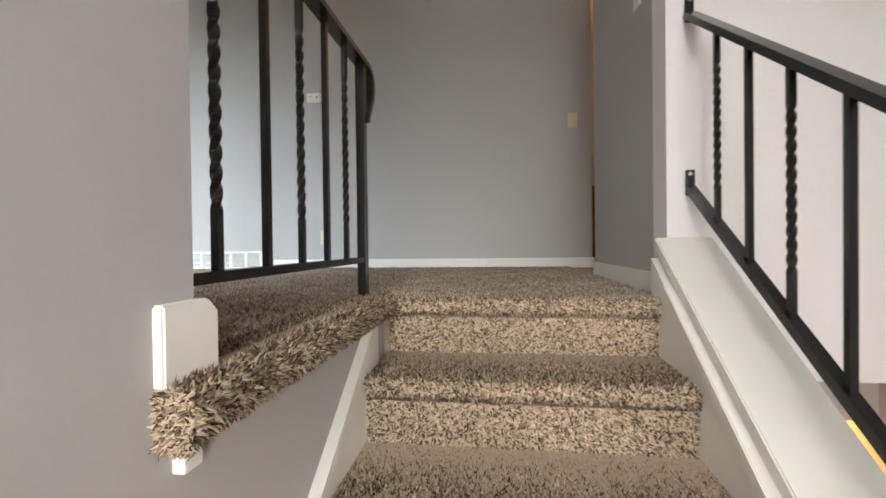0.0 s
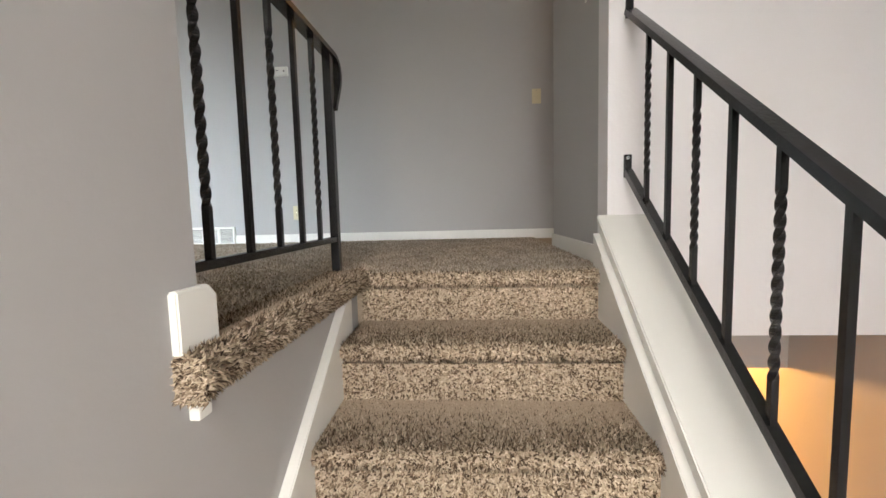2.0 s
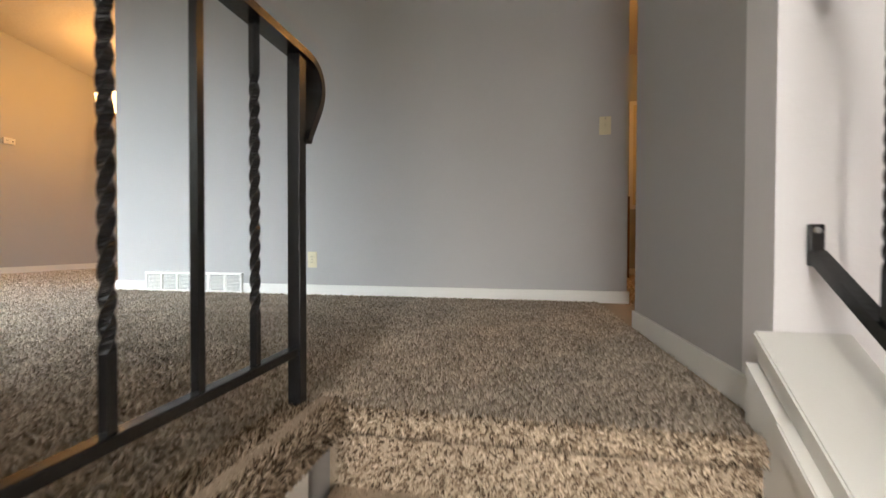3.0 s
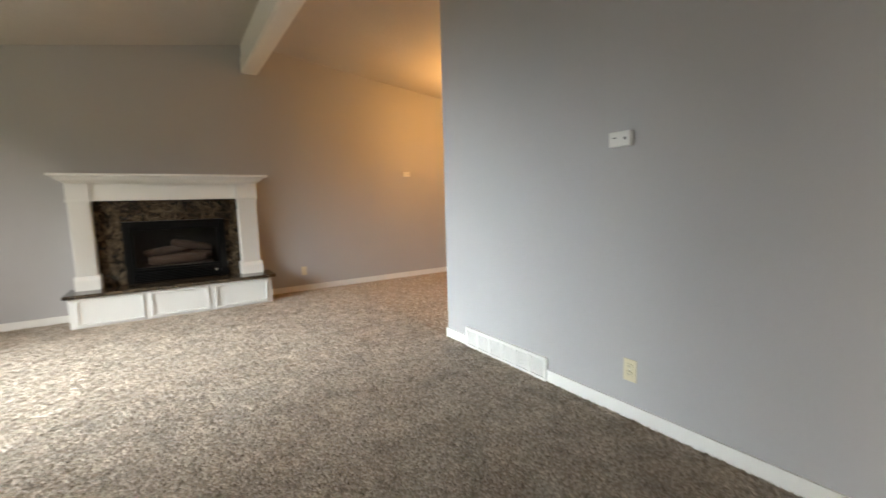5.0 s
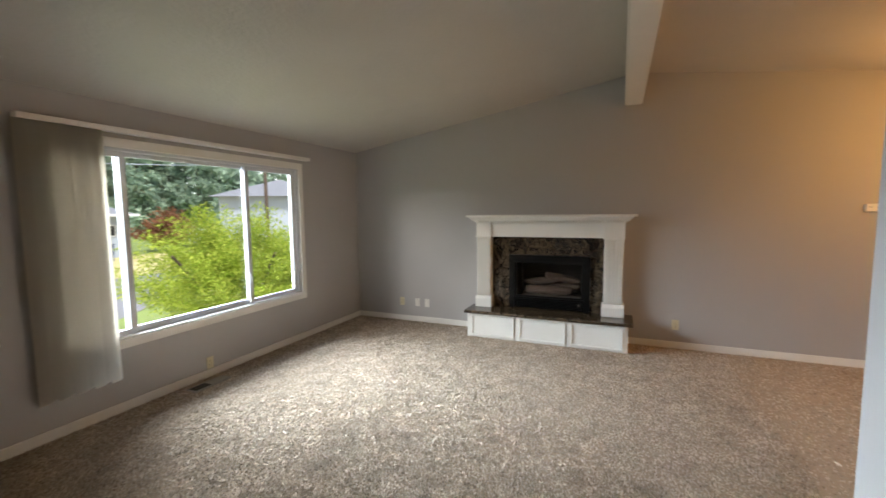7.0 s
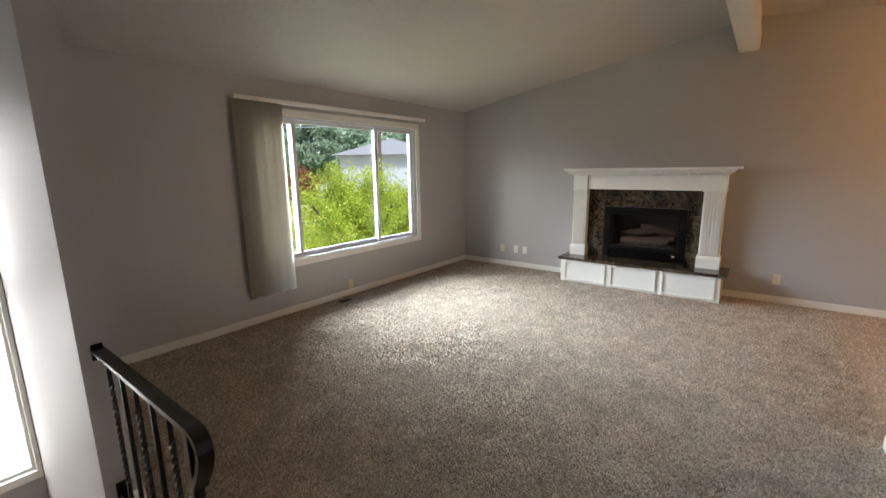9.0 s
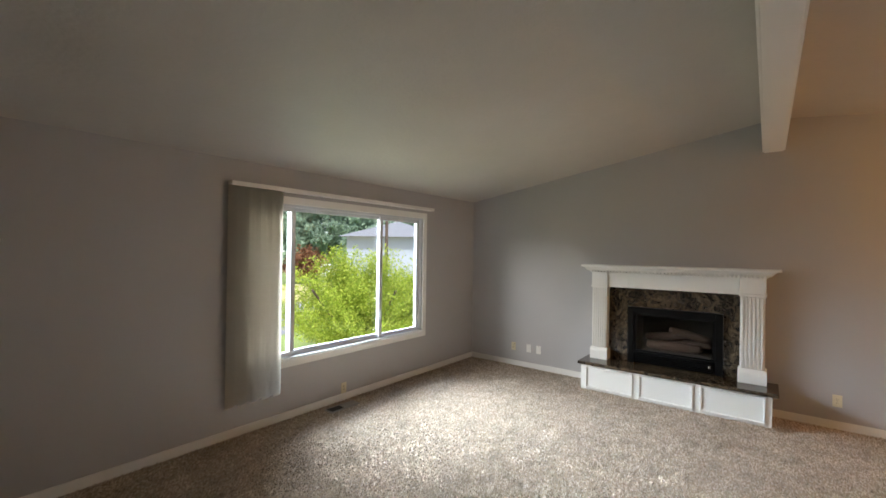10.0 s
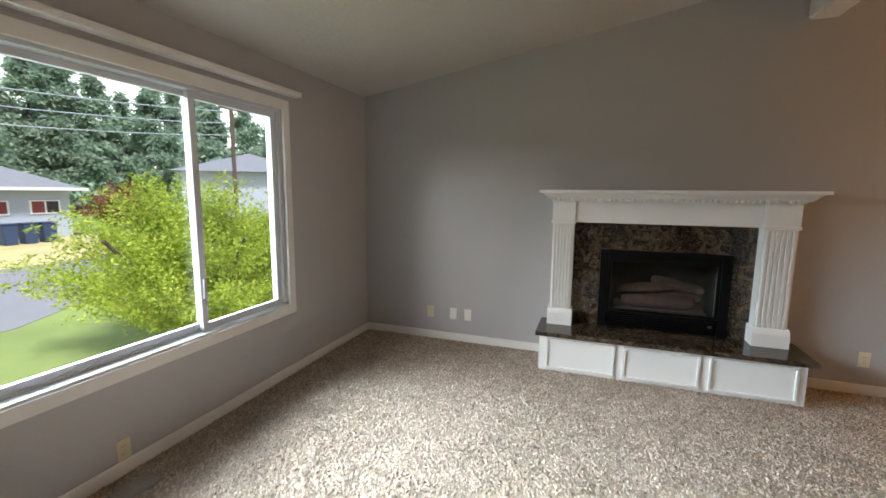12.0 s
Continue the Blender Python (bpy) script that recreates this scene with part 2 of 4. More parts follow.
def sweep(points, half_w, half_h, side=Vector((1, 0, 0)), bm=None, sides=4):
    """A bar with a flat section along a line of points."""
    m = bmesh.new()
    pts = [Vector(p) for p in points]
    rings = []
    for i, p in enumerate(pts):
        d = (pts[min(i + 1, len(pts) - 1)] - pts[max(i - 1, 0)]).normalized()
        s = (side - d * side.dot(d)).normalized()
        u = d.cross(s)
        if sides == 4:
            offs = [(-1, -1), (1, -1), (1, 1), (-1, 1)]
        else:
            offs = [(math.cos(2 * math.pi * k / sides), math.sin(2 * math.pi * k / sides)) for k in range(sides)]
        rings.append([m.verts.new(p + s * a * half_w + u * b * half_h) for a, b in offs])
    k = len(rings[0])
    for r, q in zip(rings, rings[1:]):
        for i in range(k):
            m.faces.new((r[i], r[(i + 1) % k], q[(i + 1) % k], q[i]))
    m.faces.new(rings[0]), m.faces.new(rings[-1])
    bmesh.ops.recalc_face_normals(m, faces=m.faces[:])
    return join(bm, m)


def lathe(profile, segments=20, bm=None):
    """A turned shape about z from (radius, z) pairs."""
    m = bmesh.new()
    rings = [[m.verts.new((r * math.cos(2 * math.pi * k / segments), r * math.sin(2 * math.pi * k / segments), z)) for k in range(segments)] for r, z in profile]
    for r, q in zip(rings, rings[1:]):
        for i in range(segments):
            m.faces.new((r[i], r[(i + 1) % segments], q[(i + 1) % segments], q[i]))
    return join(bm, m)


def bar_mesh(height, width, twisted):
    """A square iron bar standing at its foot; the twisted one turns about itself but at its ends."""
    m = bmesh.new()
    n = 110 if twisted else 1
    h = width / 2
    turns = height * 10.6
    rings = []
    for i in range(n + 1):
        z = height * i / n
        u = min(1, max(0, (z - 0.1) / max(0.01, height - 0.2))) if twisted else 0
        a = u * turns * 2 * math.pi / 2
        rings.append([m.verts.new((h * math.cos(a) * x - h * math.sin(a) * y, h * math.sin(a) * x + h * math.cos(a) * y, z)) for x, y in ((-1, -1), (1, -1), (1, 1), (-1, 1))])
    for r, q in zip(rings, rings[1:]):
        for i in range(4):
            m.faces.new((r[i], r[(i + 1) % 4], q[(i + 1) % 4], q[i]))
    m.faces.new(rings[0][::-1]), m.faces.new(rings[-1])
    return m


def wall_y(name, y0, y1, x0, x1, z0, z1, holes=(), label=""):
    """A wall along x with openings (xa, xb, za, zb) that go through it."""
    xs = sorted({x0, x1, *[v for h in holes for v in h[:2]]})
    zs = sorted({z0, z1, *[v for h in holes for v in h[2:]]})
    bm = None
    for a, b in zip(xs, xs[1:]):
        for c, d in zip(zs, zs[1:]):
            if not any(h[0] <= a and b <= h[1] and h[2] <= c and d <= h[3] for h in holes):
                bm = box(a, b, y0, y1, c, d, bm=bm)
    return tagged(part(name, bm, PAINT), label, "wall", kind="structure")


def wall_x(name, x0, x1, y0, y1, z0, z1, holes=(), label=""):
    ys = sorted({y0, y1, *[v for h in holes for v in h[:2]]})
    zs = sorted({z0, z1, *[v for h in holes for v in h[2:]]})
    bm = None
    for a, b in zip(ys, ys[1:]):
        for c, d in zip(zs, zs[1:]):
            if not any(h[0] <= a and b <= h[1] and h[2] <= c and d <= h[3] for h in holes):
                bm = box(x0, x1, a, b, c, d, bm=bm)
    return tagged(part(name, bm, PAINT), label, "wall", kind="structure")


# ---- the large structure ----
XF, YW, YV = -5.165, -2.85, 1.75        # fireplace wall, window wall, partition
XS, XR = 0.234, 1.15                    # the two sides of the stair
LAND = -1.14                            # entry landing
RISE, RUN, Y0 = 0.19, 0.262, -0.14      # stair
SLOPE = RISE / RUN
LOW = -2.6                              # lower floor
TOP = 3.2
YB = 5.2

wall_x("wall_fireplace", XF - 0.16, XF, YW - 0.15, YB + 0.12, -0.27, TOP, [(-0.50, 0.36, 0.37, 0.95)], "greige painted living room wall behind the fireplace")
wall_y("wall_window", YW - 0.15, YW, XF, 2.37, LOW, TOP, [(-3.95, -1.50, 0.57, 2.06), (0.265, 0.62, -0.56, 2.02), (0.74, 1.66, LAND, 0.92)], "greige painted front wall with window and entry")
wall_y("wall_partition", YV, YV + 0.12, -2.423, 1.338, 0, TOP, (), "greige painted partition wall with floor register")
wall_x("wall_wing", 0.114, XS, YW, -1.02, LOW, TOP, (), "greige painted wing wall beside the stair")
wall_x("wall_stair_side", 0.114, XS, -1.02, -0.11, LOW, -0.053, (), "greige wall below the upper floor beside the stair")
wall_x("wall_stair_top", XR + 0.035, XR + 0.155, 0.07, 0.98, 0, TOP, (), "shaded greige wall at the head of the stair")
wall_y("wall_header", -0.05, 0.07, XR + 0.035, 2.25, -0.265, TOP, (), "bright wall above the stair to the lower level").data.materials[0] = LIT_PAINT
wall_x("wall_entry_side", 2.25, 2.37, YW, YB, LOW, TOP, (), "greige entry side wall")
wall_y("wall_dining", YB, YB + 0.12, XF, 2.25, 0, TOP, (), "warmly lit dining room end wall")
wall_y("wall_kitchen", 4.26, 4.38, 1.2, 2.25, 0, TOP, (), "warmly lit wall at the end of the hall")
wall_y("wall_soffit", 0.50, 0.56, 1.30, 2.25, -0.60, -0.271, (), "shaded soffit over the lower stair")
wall_y("wall_basement", 2.4, 2.5, 0.114, 2.25, LOW, -0.271, (), "tan wall of the lower level")

fl = box(XF, 0.113, YW, YB, -0.27, 0)
fl = box(0.114, XS, -1.02, YB, -0.05, 0, bm=fl)
fl = box(XS, XR + 0.035, Y0 + 0.03, YB, -0.269, 0, bm=fl)
fl = box(XR + 0.035, 2.25, 0.07, YB, -0.269, 0, bm=fl)
floor = tagged(part("floor", fl, CARPET), "beige frieze carpet over the upper floor", "carpet", kind="structure")
tagged(part("landing_floor", box(XS, 2.25, YW, -1.45, LAND - 0.2, LAND), CARPET), "carpeted entry landing", "floor", kind="structure")
tagged(part("lower_floor", box(0.114, 2.25, -1.45, 2.4, LOW - 0.1, LOW), CARPET), "carpeted lower level floor", "floor", kind="structure")

RIDGE = 0.834


def ceil_z(y):
    return 2.40 + (y - YW) * 0.171 if y < RIDGE else 3.03 - (y - RIDGE) * 0.122


cl = prism([(YW - 0.15, ceil_z(YW - 0.15)), (RIDGE, ceil_z(RIDGE)), (YB + 0.12, ceil_z(YB + 0.12)), (YB + 0.12, 3.4), (YW - 0.15, 3.4)], "x", XF - 0.16, 2.37)
tagged(part("ceiling", cl, CEIL), "sloping textured greige ceiling", "ceiling", kind="structure")

beam = tagged(new("ceiling_beam"), "white boxed ridge beam across the ceiling", "beam", kind="structure")
part("beam_box", box(XF, 2.25, 0.737, 0.891, 2.69, 3.1, bevel=0.004), WHITE, beam)
part("beam_board", box(XF, 2.25, 0.722, 0.737, 2.70, 2.86, bevel=0.003), WHITE, beam)
part("beam_board", box(XF, 2.25, 0.891, 0.906, 2.70, 2.86, bevel=0.003), WHITE, beam)

# stair: one carpeted run with rounded noses
prof = []
NSTEP = 6
for i in range(NSTEP):
    y, z = Y0 - RUN * i, -RISE * i
    for a in range(0, 181, 30):
        prof.append((y + 0.022 - 0.022 * math.sin(radians(a)), z - 0.022 + 0.022 * math.cos(radians(a))))
    prof.append((y + 0.050, z - 0.044))
    prof.append((y + 0.050, z - 0.058))
    prof.append((y + 0.020, z - 0.060))
    prof.append((y + 0.022, z - RISE + 0.012))
prof = [(Y0 + 0.06, 0.001)] + prof + [(Y0 - RUN * 5 + 0.02, LAND), (Y0 + 0.06, LAND)]
stairs = tagged(part("stairs", prism(prof, "x", XS + 0.02, XR - 0.016), CARPET, smooth=False), "beige carpeted stair with rounded noses", "stairs", kind="structure")


def skirt_z(y):
    return -0.10 + SLOPE * (y + 0.39)


def skirt(name, x0, x1, xm0, xm1, ytop, yend):
    ob = tagged(new(name), "white skirting board beside the stair", "skirting", kind="structure")
    ylo = -1.50
    part("board", prism([(yend, skirt_z(yend) - 0.014), (ylo, skirt_z(ylo) - 0.014), (ylo, LAND), (ylo + 0.3, LAND), (yend, skirt_z(yend) - 0.42)], "x", x0, x1), WHITE, ob)
    part("cap_moulding", prism([(ytop, skirt_z(ytop)), (ylo, skirt_z(ylo)), (ylo, skirt_z(ylo) - 0.045), (ytop, skirt_z(ytop) - 0.045)], "x", xm0, xm1, bevel=0.003), WHITE, ob)
    return ob


skirt("stair_skirting", XS, XS + 0.020, XS, XS + 0.028, -0.33, -0.25)
skirt("stair_skirting", XR - 0.016, XR + 0.012, XR - 0.024, XR + 0.012, -0.17, -0.051)


# the knee wall with its wide white cap
def cap_z(y):
    return 0.196 + SLOPE * (y + 0.06)


knee = tagged(new("knee_wall"), "low sloping wall with a wide white cap", "half wall", kind="structure")
part("body", prism([(-0.05, cap_z(-0.05) - 0.03), (-1.60, cap_z(-1.60) - 0.03), (-1.60, LOW), (-0.05, LOW)], "x", XR + 0.012, 1.30), PAINT, knee)
part("cap", prism([(-0.052, cap_z(-0.052)), (-1.62, cap_z(-1.62)), (-1.62, cap_z(-1.62) - 0.028), (-0.052, cap_z(-0.052) - 0.028)], "x", XR - 0.004, 1.325, bevel=0.004), WHITE, knee)
part("bed_moulding", prism([(-0.06, cap_z(-0.06) - 0.03), (-1.60, cap_z(-1.60) - 0.03), (-1.60, cap_z(-1.60) - 0.06), (-0.06, cap_z(-0.06) - 0.06)], "x", XR + 0.002, XR + 0.012, bevel=0.002), WHITE, knee)
tagged(part("wall_under_stair_head", box(XR + 0.002, 1.30, -0.05, 1.1, LOW, -0.272), PAINT), "wall between the two stairs", "wall", kind="structure")

lower = None
for i in range(8):
    lower = box(1.33, 2.25, -1.45 + 0.25 * i, -1.45 + 0.25 * (i + 1), LOW, LAND - 0.18 * (i + 1), bm=lower)
tagged(part("lower_stairs", lower, CARPET), "carpeted stair to the lower level", "stairs", kind="structure")


def baseboard(x0, x1, y0, y1, h=0.078):
    return tagged(part("baseboard", box(x0, x1, y0, y1, 0.001, h, bevel=0.003), WHITE), "white painted baseboard", "baseboard", kind="structure")


T = 0.013
baseboard(XF, XF + T, YW + T, -1.002)
baseboard(XF, XF + T, 0.818, YB)
baseboard(XF, 0.112, YW, YW + T)
baseboard(-2.423, -2.152, YV - T, YV)
baseboard(-1.322, 1.338 + T, YV - T, YV)
baseboard(-2.423 - T, -2.423, YV - T, YV + 0.12)
baseboard(1.338, 1.338 + T, YV, YV + 0.12)
baseboard(XR + 0.035 - T, XR + 0.035, -0.05, 0.98)
baseboard(0.10, 0.113, YW + T, -1.02)
baseboard(1.2, 2.25, 4.26 - T, 4.26)
blk = prism([(-1.086, 0.02), (-0.990, 0.02), (-0.990, 0.10), (-1.008, 0.118), (-1.086, 0.118)], "x", 0.10, XS + 0.014, bevel=0.003)
tagged(part("trim_block", blk, WHITE), "white chamfered end block of the wing wall", "trim", kind="structure")
tagged(part("trim_block", box(XS, XS + 0.018, -1.062, -1.03, -0.090, -0.02, bevel=0.003), WHITE), "small white trim block under the carpet edge", "trim", kind="structure")
edge = []
for a in range(-90, 91, 30):
    edge.append((XS + 0.015 + 0.035 * math.cos(radians(a)), -0.015 + 0.036 * math.sin(radians(a))))
edge = [(XS - 0.02, -0.051)] + edge + [(XS - 0.02, 0.021)]
tagged(part("carpet_edge", prism(edge, "y", -1.085, Y0 + 0.03), CARPET), "carpet wrapped over the floor edge by the stair", "carpet", kind="structure")

# ---- railings ----


def railing_left():
    r = tagged(new("stair_railing"), "black wrought iron railing with twisted bars at the stair head", "railing")
    x = 0.175
    tw, pl = None, None
    for i, y in enumerate((-0.890, -0.741, -0.592, -0.447, -0.303)):
        b = part("twisted_bar" if i % 2 == 0 else "plain_bar", bar_mesh(0.652, 0.0145 if i % 2 else 0.0140, i % 2 == 0), IRON, r)
        b.location = (x, y, 0.145)
    part("bottom_rail", box(x - 0.012, x + 0.012, -1.02, -0.15, 0.128, 0.147, bevel=0.002), IRON, r)
    part("newel_post", box(x - 0.015, x + 0.015, -0.165, -0.135, 0.0, 0.80, bevel=0.002), IRON, r)
    part("wall_plate", box(x - 0.02, x + 0.02, -1.02, -1.012, 0.10, 0.19, bevel=0.002), IRON, r)
    part("wall_plate", box(x - 0.02, x + 0.02, -1.02, -1.012, 0.76, 0.83, bevel=0.002), IRON, r)
    hand = [(x, -1.02, 0.806), (x, -0.14, 0.806), (x, -0.105, 0.803), (x, -0.08, 0.792), (x, -0.064, 0.772), (x, -0.060, 0.745), (x, -0.068, 0.715), (x, -0.085, 0.685), (x, -0.104, 0.655), (x, -0.122, 0.628), (x, -0.130, 0.61)]
    for _ in range(2):
        soft = [hand[0]]
        for a, b in zip(hand[1:], hand[2:]):
            soft += [tuple(0.75 * p + 0.25 * q for p, q in zip(a, b)), tuple(0.25 * p + 0.75 * q for p, q in zip(a, b))]
        hand = soft + [hand[-1]]
    part("handrail", sweep(hand, 0.022, 0.0085), IRON, r)
    return r


def railing_right():
    r = tagged(new("stair_railing"), "black wrought iron railing sloping down beside the stair", "railing")
    x = 1.255

    def bot(y):
        return 0.365 + 0.741 * (y + 0.05)

    def top(y):
        return 0.930 + 0.741 * (y + 0.05)
    for i in range(9):
        y = -0.227 - 0.1515 * i
        b = part("twisted_bar" if i % 2 == 0 else "plain_bar", bar_mesh(top(y) - bot(y), 0.0145 if i % 2 else 0.0140, i % 2 == 0), IRON, r)
        b.location = (x, y, bot(y))
    part("bottom_rail", sweep([(x, -0.06, bot(-0.06)), (x, -1.55, bot(-1.55))], 0.013, 0.012), IRON, r)
    part("handrail", sweep([(x, -0.06, top(-0.06)), (x, -1.55, top(-1.55))], 0.019, 0.010), IRON, r)
    part("end_post", box(x - 0.015, x + 0.015, -1.56, -1.53, cap_z(-1.545) - 0.01, top(-1.545), bevel=0.002), IRON, r)
    for z in (bot(-0.05), top(-0.05)):
        p = part("wall_bracket", box(x - 0.014, x + 0.014, -0.062, -0.051, z - 0.03, z + 0.055, bevel=0.004), IRON, r)
        s = lathe([(0.0, 0.004), (0.006, 0.003), (0.008, 0.0)], 10)
        bmesh.ops.transform(s, matrix=pose(x, -0.062, z + 0.042, 90, 0, 0), verts=s.verts[:])
        part("screw", s, STEEL, p, "bright screw head")
    return r


railing_left()
railing_right()

# ---- wall fittings ----


def outlet(name, m, material, kind, label):
    """A wall plate lying in its local x, z plane and facing local -y."""
    ob = tagged(new(name), label, "switch" if kind == "switch" else "outlet")
    part("plate", box(-0.035, 0.035, -0.006, 0, -0.057, 0.057, bevel=0.003), material, ob)
    if kind == "switch":
        part("toggle", box(-0.005, 0.005, -0.018, -0.005, -0.004, 0.016, bevel=0.002), material, ob)
    elif kind == "outlet":
        for z in (0.02, -0.02):
            s = part("socket", box(-0.017, 0.017, -0.009, -0.005, z - 0.014, z + 0.014, bevel=0.003), material, ob)
            for x in (-0.006, 0.006):
                part("slot", box(x - 0.001, x + 0.001, -0.0096, -0.0085, z - 0.004, z + 0.006), SLOT, s)
    else:
        part("jack", box(-0.009, 0.009, -0.010, -0.005, -0.009, 0.009, bevel=0.002), material, ob)
    part("screw", box(-0.003, 0.003, -0.0075, -0.0055, -0.003 + (0.045 if kind != "outlet" else 0), 0.003 + (0.045 if kind != "outlet" else 0), bevel=0.001), STEEL, ob)
    ob.matrix_world = m
    return ob


outlet("wall_outlet", pose(-0.778, YV, 0.255), IVORY, "outlet", "ivory power outlet low on the partition wall")
outlet("light_switch", pose(1.20, YV, 1.116), IVORY, "switch", "ivory toggle switch at the partition corner")
outlet("light_switch", pose(XR + 0.035, 0.22, 1.16, 0, 0, -90), PLASTIC, "switch", "white toggle switch at the stair head")
outlet("wall_outlet", pose(XF, 1.302, 0.266, 0, 0, 90), IVORY, "outlet", "ivory power outlet beside the fireplace")
outlet("wall_outlet", pose(XF, -2.125, 0.275, 0, 0, 90), IVORY, "outlet", "ivory power outlet in the corner")
outlet("cable_plate", pose(XF, -1.885, 0.275, 0, 0, 90), PLASTIC, "jack", "white cable socket plate")
outlet("phone_plate", pose(XF, -1.736, 0.275, 0, 0, 90), PLASTIC, "jack", "white telephone socket plate")
outlet("wall_outlet", pose(-2.672, YW, 0.135, 0, 0, 180), IVORY, "outlet", "ivory power outlet under the window")


def thermostat(m, label):
    ob = tagged(new("thermostat"), label, "thermostat")
    part("case", box(-0.058, 0.058, -0.03, 0, -0.036, 0.036, bevel=0.006), PLASTIC, ob)
    part("dial", box(0.025, 0.037, -0.033, -0.029, -0.006, 0.006, bevel=0.002), SLOT, ob)
    part("lever", box(-0.035, -0.015, -0.033, -0.029, 0.004, 0.008, bevel=0.001), SLOT, ob)
    ob.matrix_world = m
    return ob


thermostat(pose(-0.845, YV, 1.397), "white thermostat on the partition wall")
thermostat(pose(XF, 2.873, 1.54, 0, 0, 90), "white thermostat in warm light on the fireplace wall")

reg = tagged(new("wall_register"), "white slotted air register in the baseboard", "vent")
part("backing", box(-2.14, -1.335, YV - 0.006, YV, 0.012, 0.140), SLOT, reg)
for a in ((-2.15, -1.324, 0.002, 0.022), (-2.15, -1.324, 0.132, 0.152)):
    part("frame", box(a[0], a[1], YV - 0.024, YV, a[2], a[3], bevel=0.003), WHITE, reg)
for i in range(7):
    x = -2.15 + i * (0.826 - 0.018) / 6
    part("divider", box(x, x + 0.018, YV - 0.022, YV - 0.001, 0.022, 0.132, bevel=0.002), WHITE, reg)
slat = box(-2.14, -1.334, YV - 0.018, YV - 0.007, -0.0028, 0.0028)
first = part("slat", slat, WHITE, reg)
first.location.z = 0.03
for i in range(1, 10):
    s = first.copy()
    scene.collection.objects.link(s)
    s.location.z = 0.03 + i * 0.0104

fv = tagged(new("floor_register"), "grey metal floor register set in the carpet", "vent")
part("frame", box(-2.71, -2.35, -2.745, -2.62, 0.002, 0.014, bevel=0.003), REGISTER, fv)
part("well", box(-2.515, -2.365, -2.728, -2.637, 0.0145, 0.0155), SLOT, fv)
for i in range(9):
    x = -2.70 + i * 0.02
    part("slat", box(x, x + 0.012, -2.73, -2.635, 0.014, 0.018), REGISTER, fv)

# ---- fireplace ----


def fireplace():
    f = tagged(new("fireplace"), "white wooden mantel with dark marble round a gas fire", "fireplace")
    # raised hearth
    part("hearth_base", box(XF, -4.772, -1.0, 0.818, 0.0, 0.30, bevel=0.002), WHITE, f)
    part("hearth_slab", box(XF, -4.735, -1.032, 0.868, 0.30, 0.335, bevel=0.006), MARBLE, f, "polished dark brown marble hearth slab")
    for a, b in ((-0.945, -0.415), (-0.357, 0.172), (0.230, 0.770)):
        bm = None
        for q in ((a, b, 0.025, 0.043), (a, b, 0.262, 0.280), (a, a + 0.018, 0.043, 0.262), (b - 0.018, b, 0.043, 0.262)):
            bm = box(-4.775, -4.757, q[0], q[1], q[2], q[3], bevel=0.004, bm=bm)
        part("panel_moulding", bm, WHITE, f)
    # marble surround in slabs
    part("surround_slab", box(XF, -5.118, -0.775, -0.555, 0.335, 1.235, bevel=0.002), MARBLE, f, "dark marble surround")
    part("surround_slab", box(XF, -5.118, 0.405, 0.555, 0.335, 1.235, bevel=0.002), MARBLE, f, "dark marble surround")
    part("surround_slab", box(XF, -5.118, -0.554, 0.404, 1.0, 1.235, bevel=0.002), MARBLE, f, "dark marble surround")
    # pilasters
    for a, b in ((-0.958, -0.768), (0.545, 0.768)):
        p = part("pilaster", box(XF, -5.010, a + 0.008, b - 0.008, 0.335, 1.42), WHITE, f)
        n = 6
        w = (b - a - 0.03) / n
        for i in range(n):
            y = a + 0.015 + i * w
            part("flute_rib", box(-5.012, -4.998, y + 0.003, y + w - 0.009, 0.48, 1.205, bevel=0.004), WHITE, p)
        part("plinth", prism([(XF, 0.335), (-4.982, 0.335), (-4.982, 0.435), (-4.989, 0.455), (-5.0, 0.475), (XF, 0.475)], "y", a - 0.008, b + 0.008, bevel=0.002), WHITE, p)
        part("necking", box(XF, -4.990, a - 0.004, b + 0.004, 1.215, 1.24, bevel=0.004), WHITE, p)
        part("block", box(XF, -4.998, a + 0.002, b - 0.002, 1.24, 1.42, bevel=0.003), WHITE, p)
    part("frieze", box(XF, -5.025, -0.766, 0.543, 1.225, 1.42, bevel=0.003), WHITE, f)
    part("frieze_joint", box(-5.026, -5.019, -0.552, -0.538, 1.235, 1.418, bevel=0.002), WHITE, f)
    part("bead", box(-5.03, -5.015, -0.766, 0.543, 1.225, 1.24, bevel=0.003), WHITE, f)
    crown = [(XF, 1.40), (-4.995, 1.40), (-4.985, 1.415), (-4.965, 1.42), (-4.95, 1.435), (-4.935, 1.455), (-4.915, 1.468), (XF, 1.468)]
    bm = prism(crown, "y", -0.965, 0.775)
    for v in bm.verts:
        out = max(0.0, v.co.x + 4.995)
        v.co.y += (-out if v.co.y < 0 else out)
    part("crown_moulding", bm, WHITE, f)
    part("shelf", box(XF, -4.903, -1.062, 0.885, 1.468, 1.492, bevel=0.004), WHITE, f)
    d = part("dentil", box(-4.992, -4.946, -0.955, -0.937, 1.404, 1.430), WHITE, f)
    for i in range(1, 48):
        e = d.copy()
        scene.collection.objects.link(e)
        e.location.y = i * 0.0362
    # gas insert
    ins = part("insert_frame", None or frame_box(-5.118, -5.085, -0.555, 0.405, 0.336, 0.999, 0.07, 0.075, 0.14), BLACK, f, "black steel gas fire front")
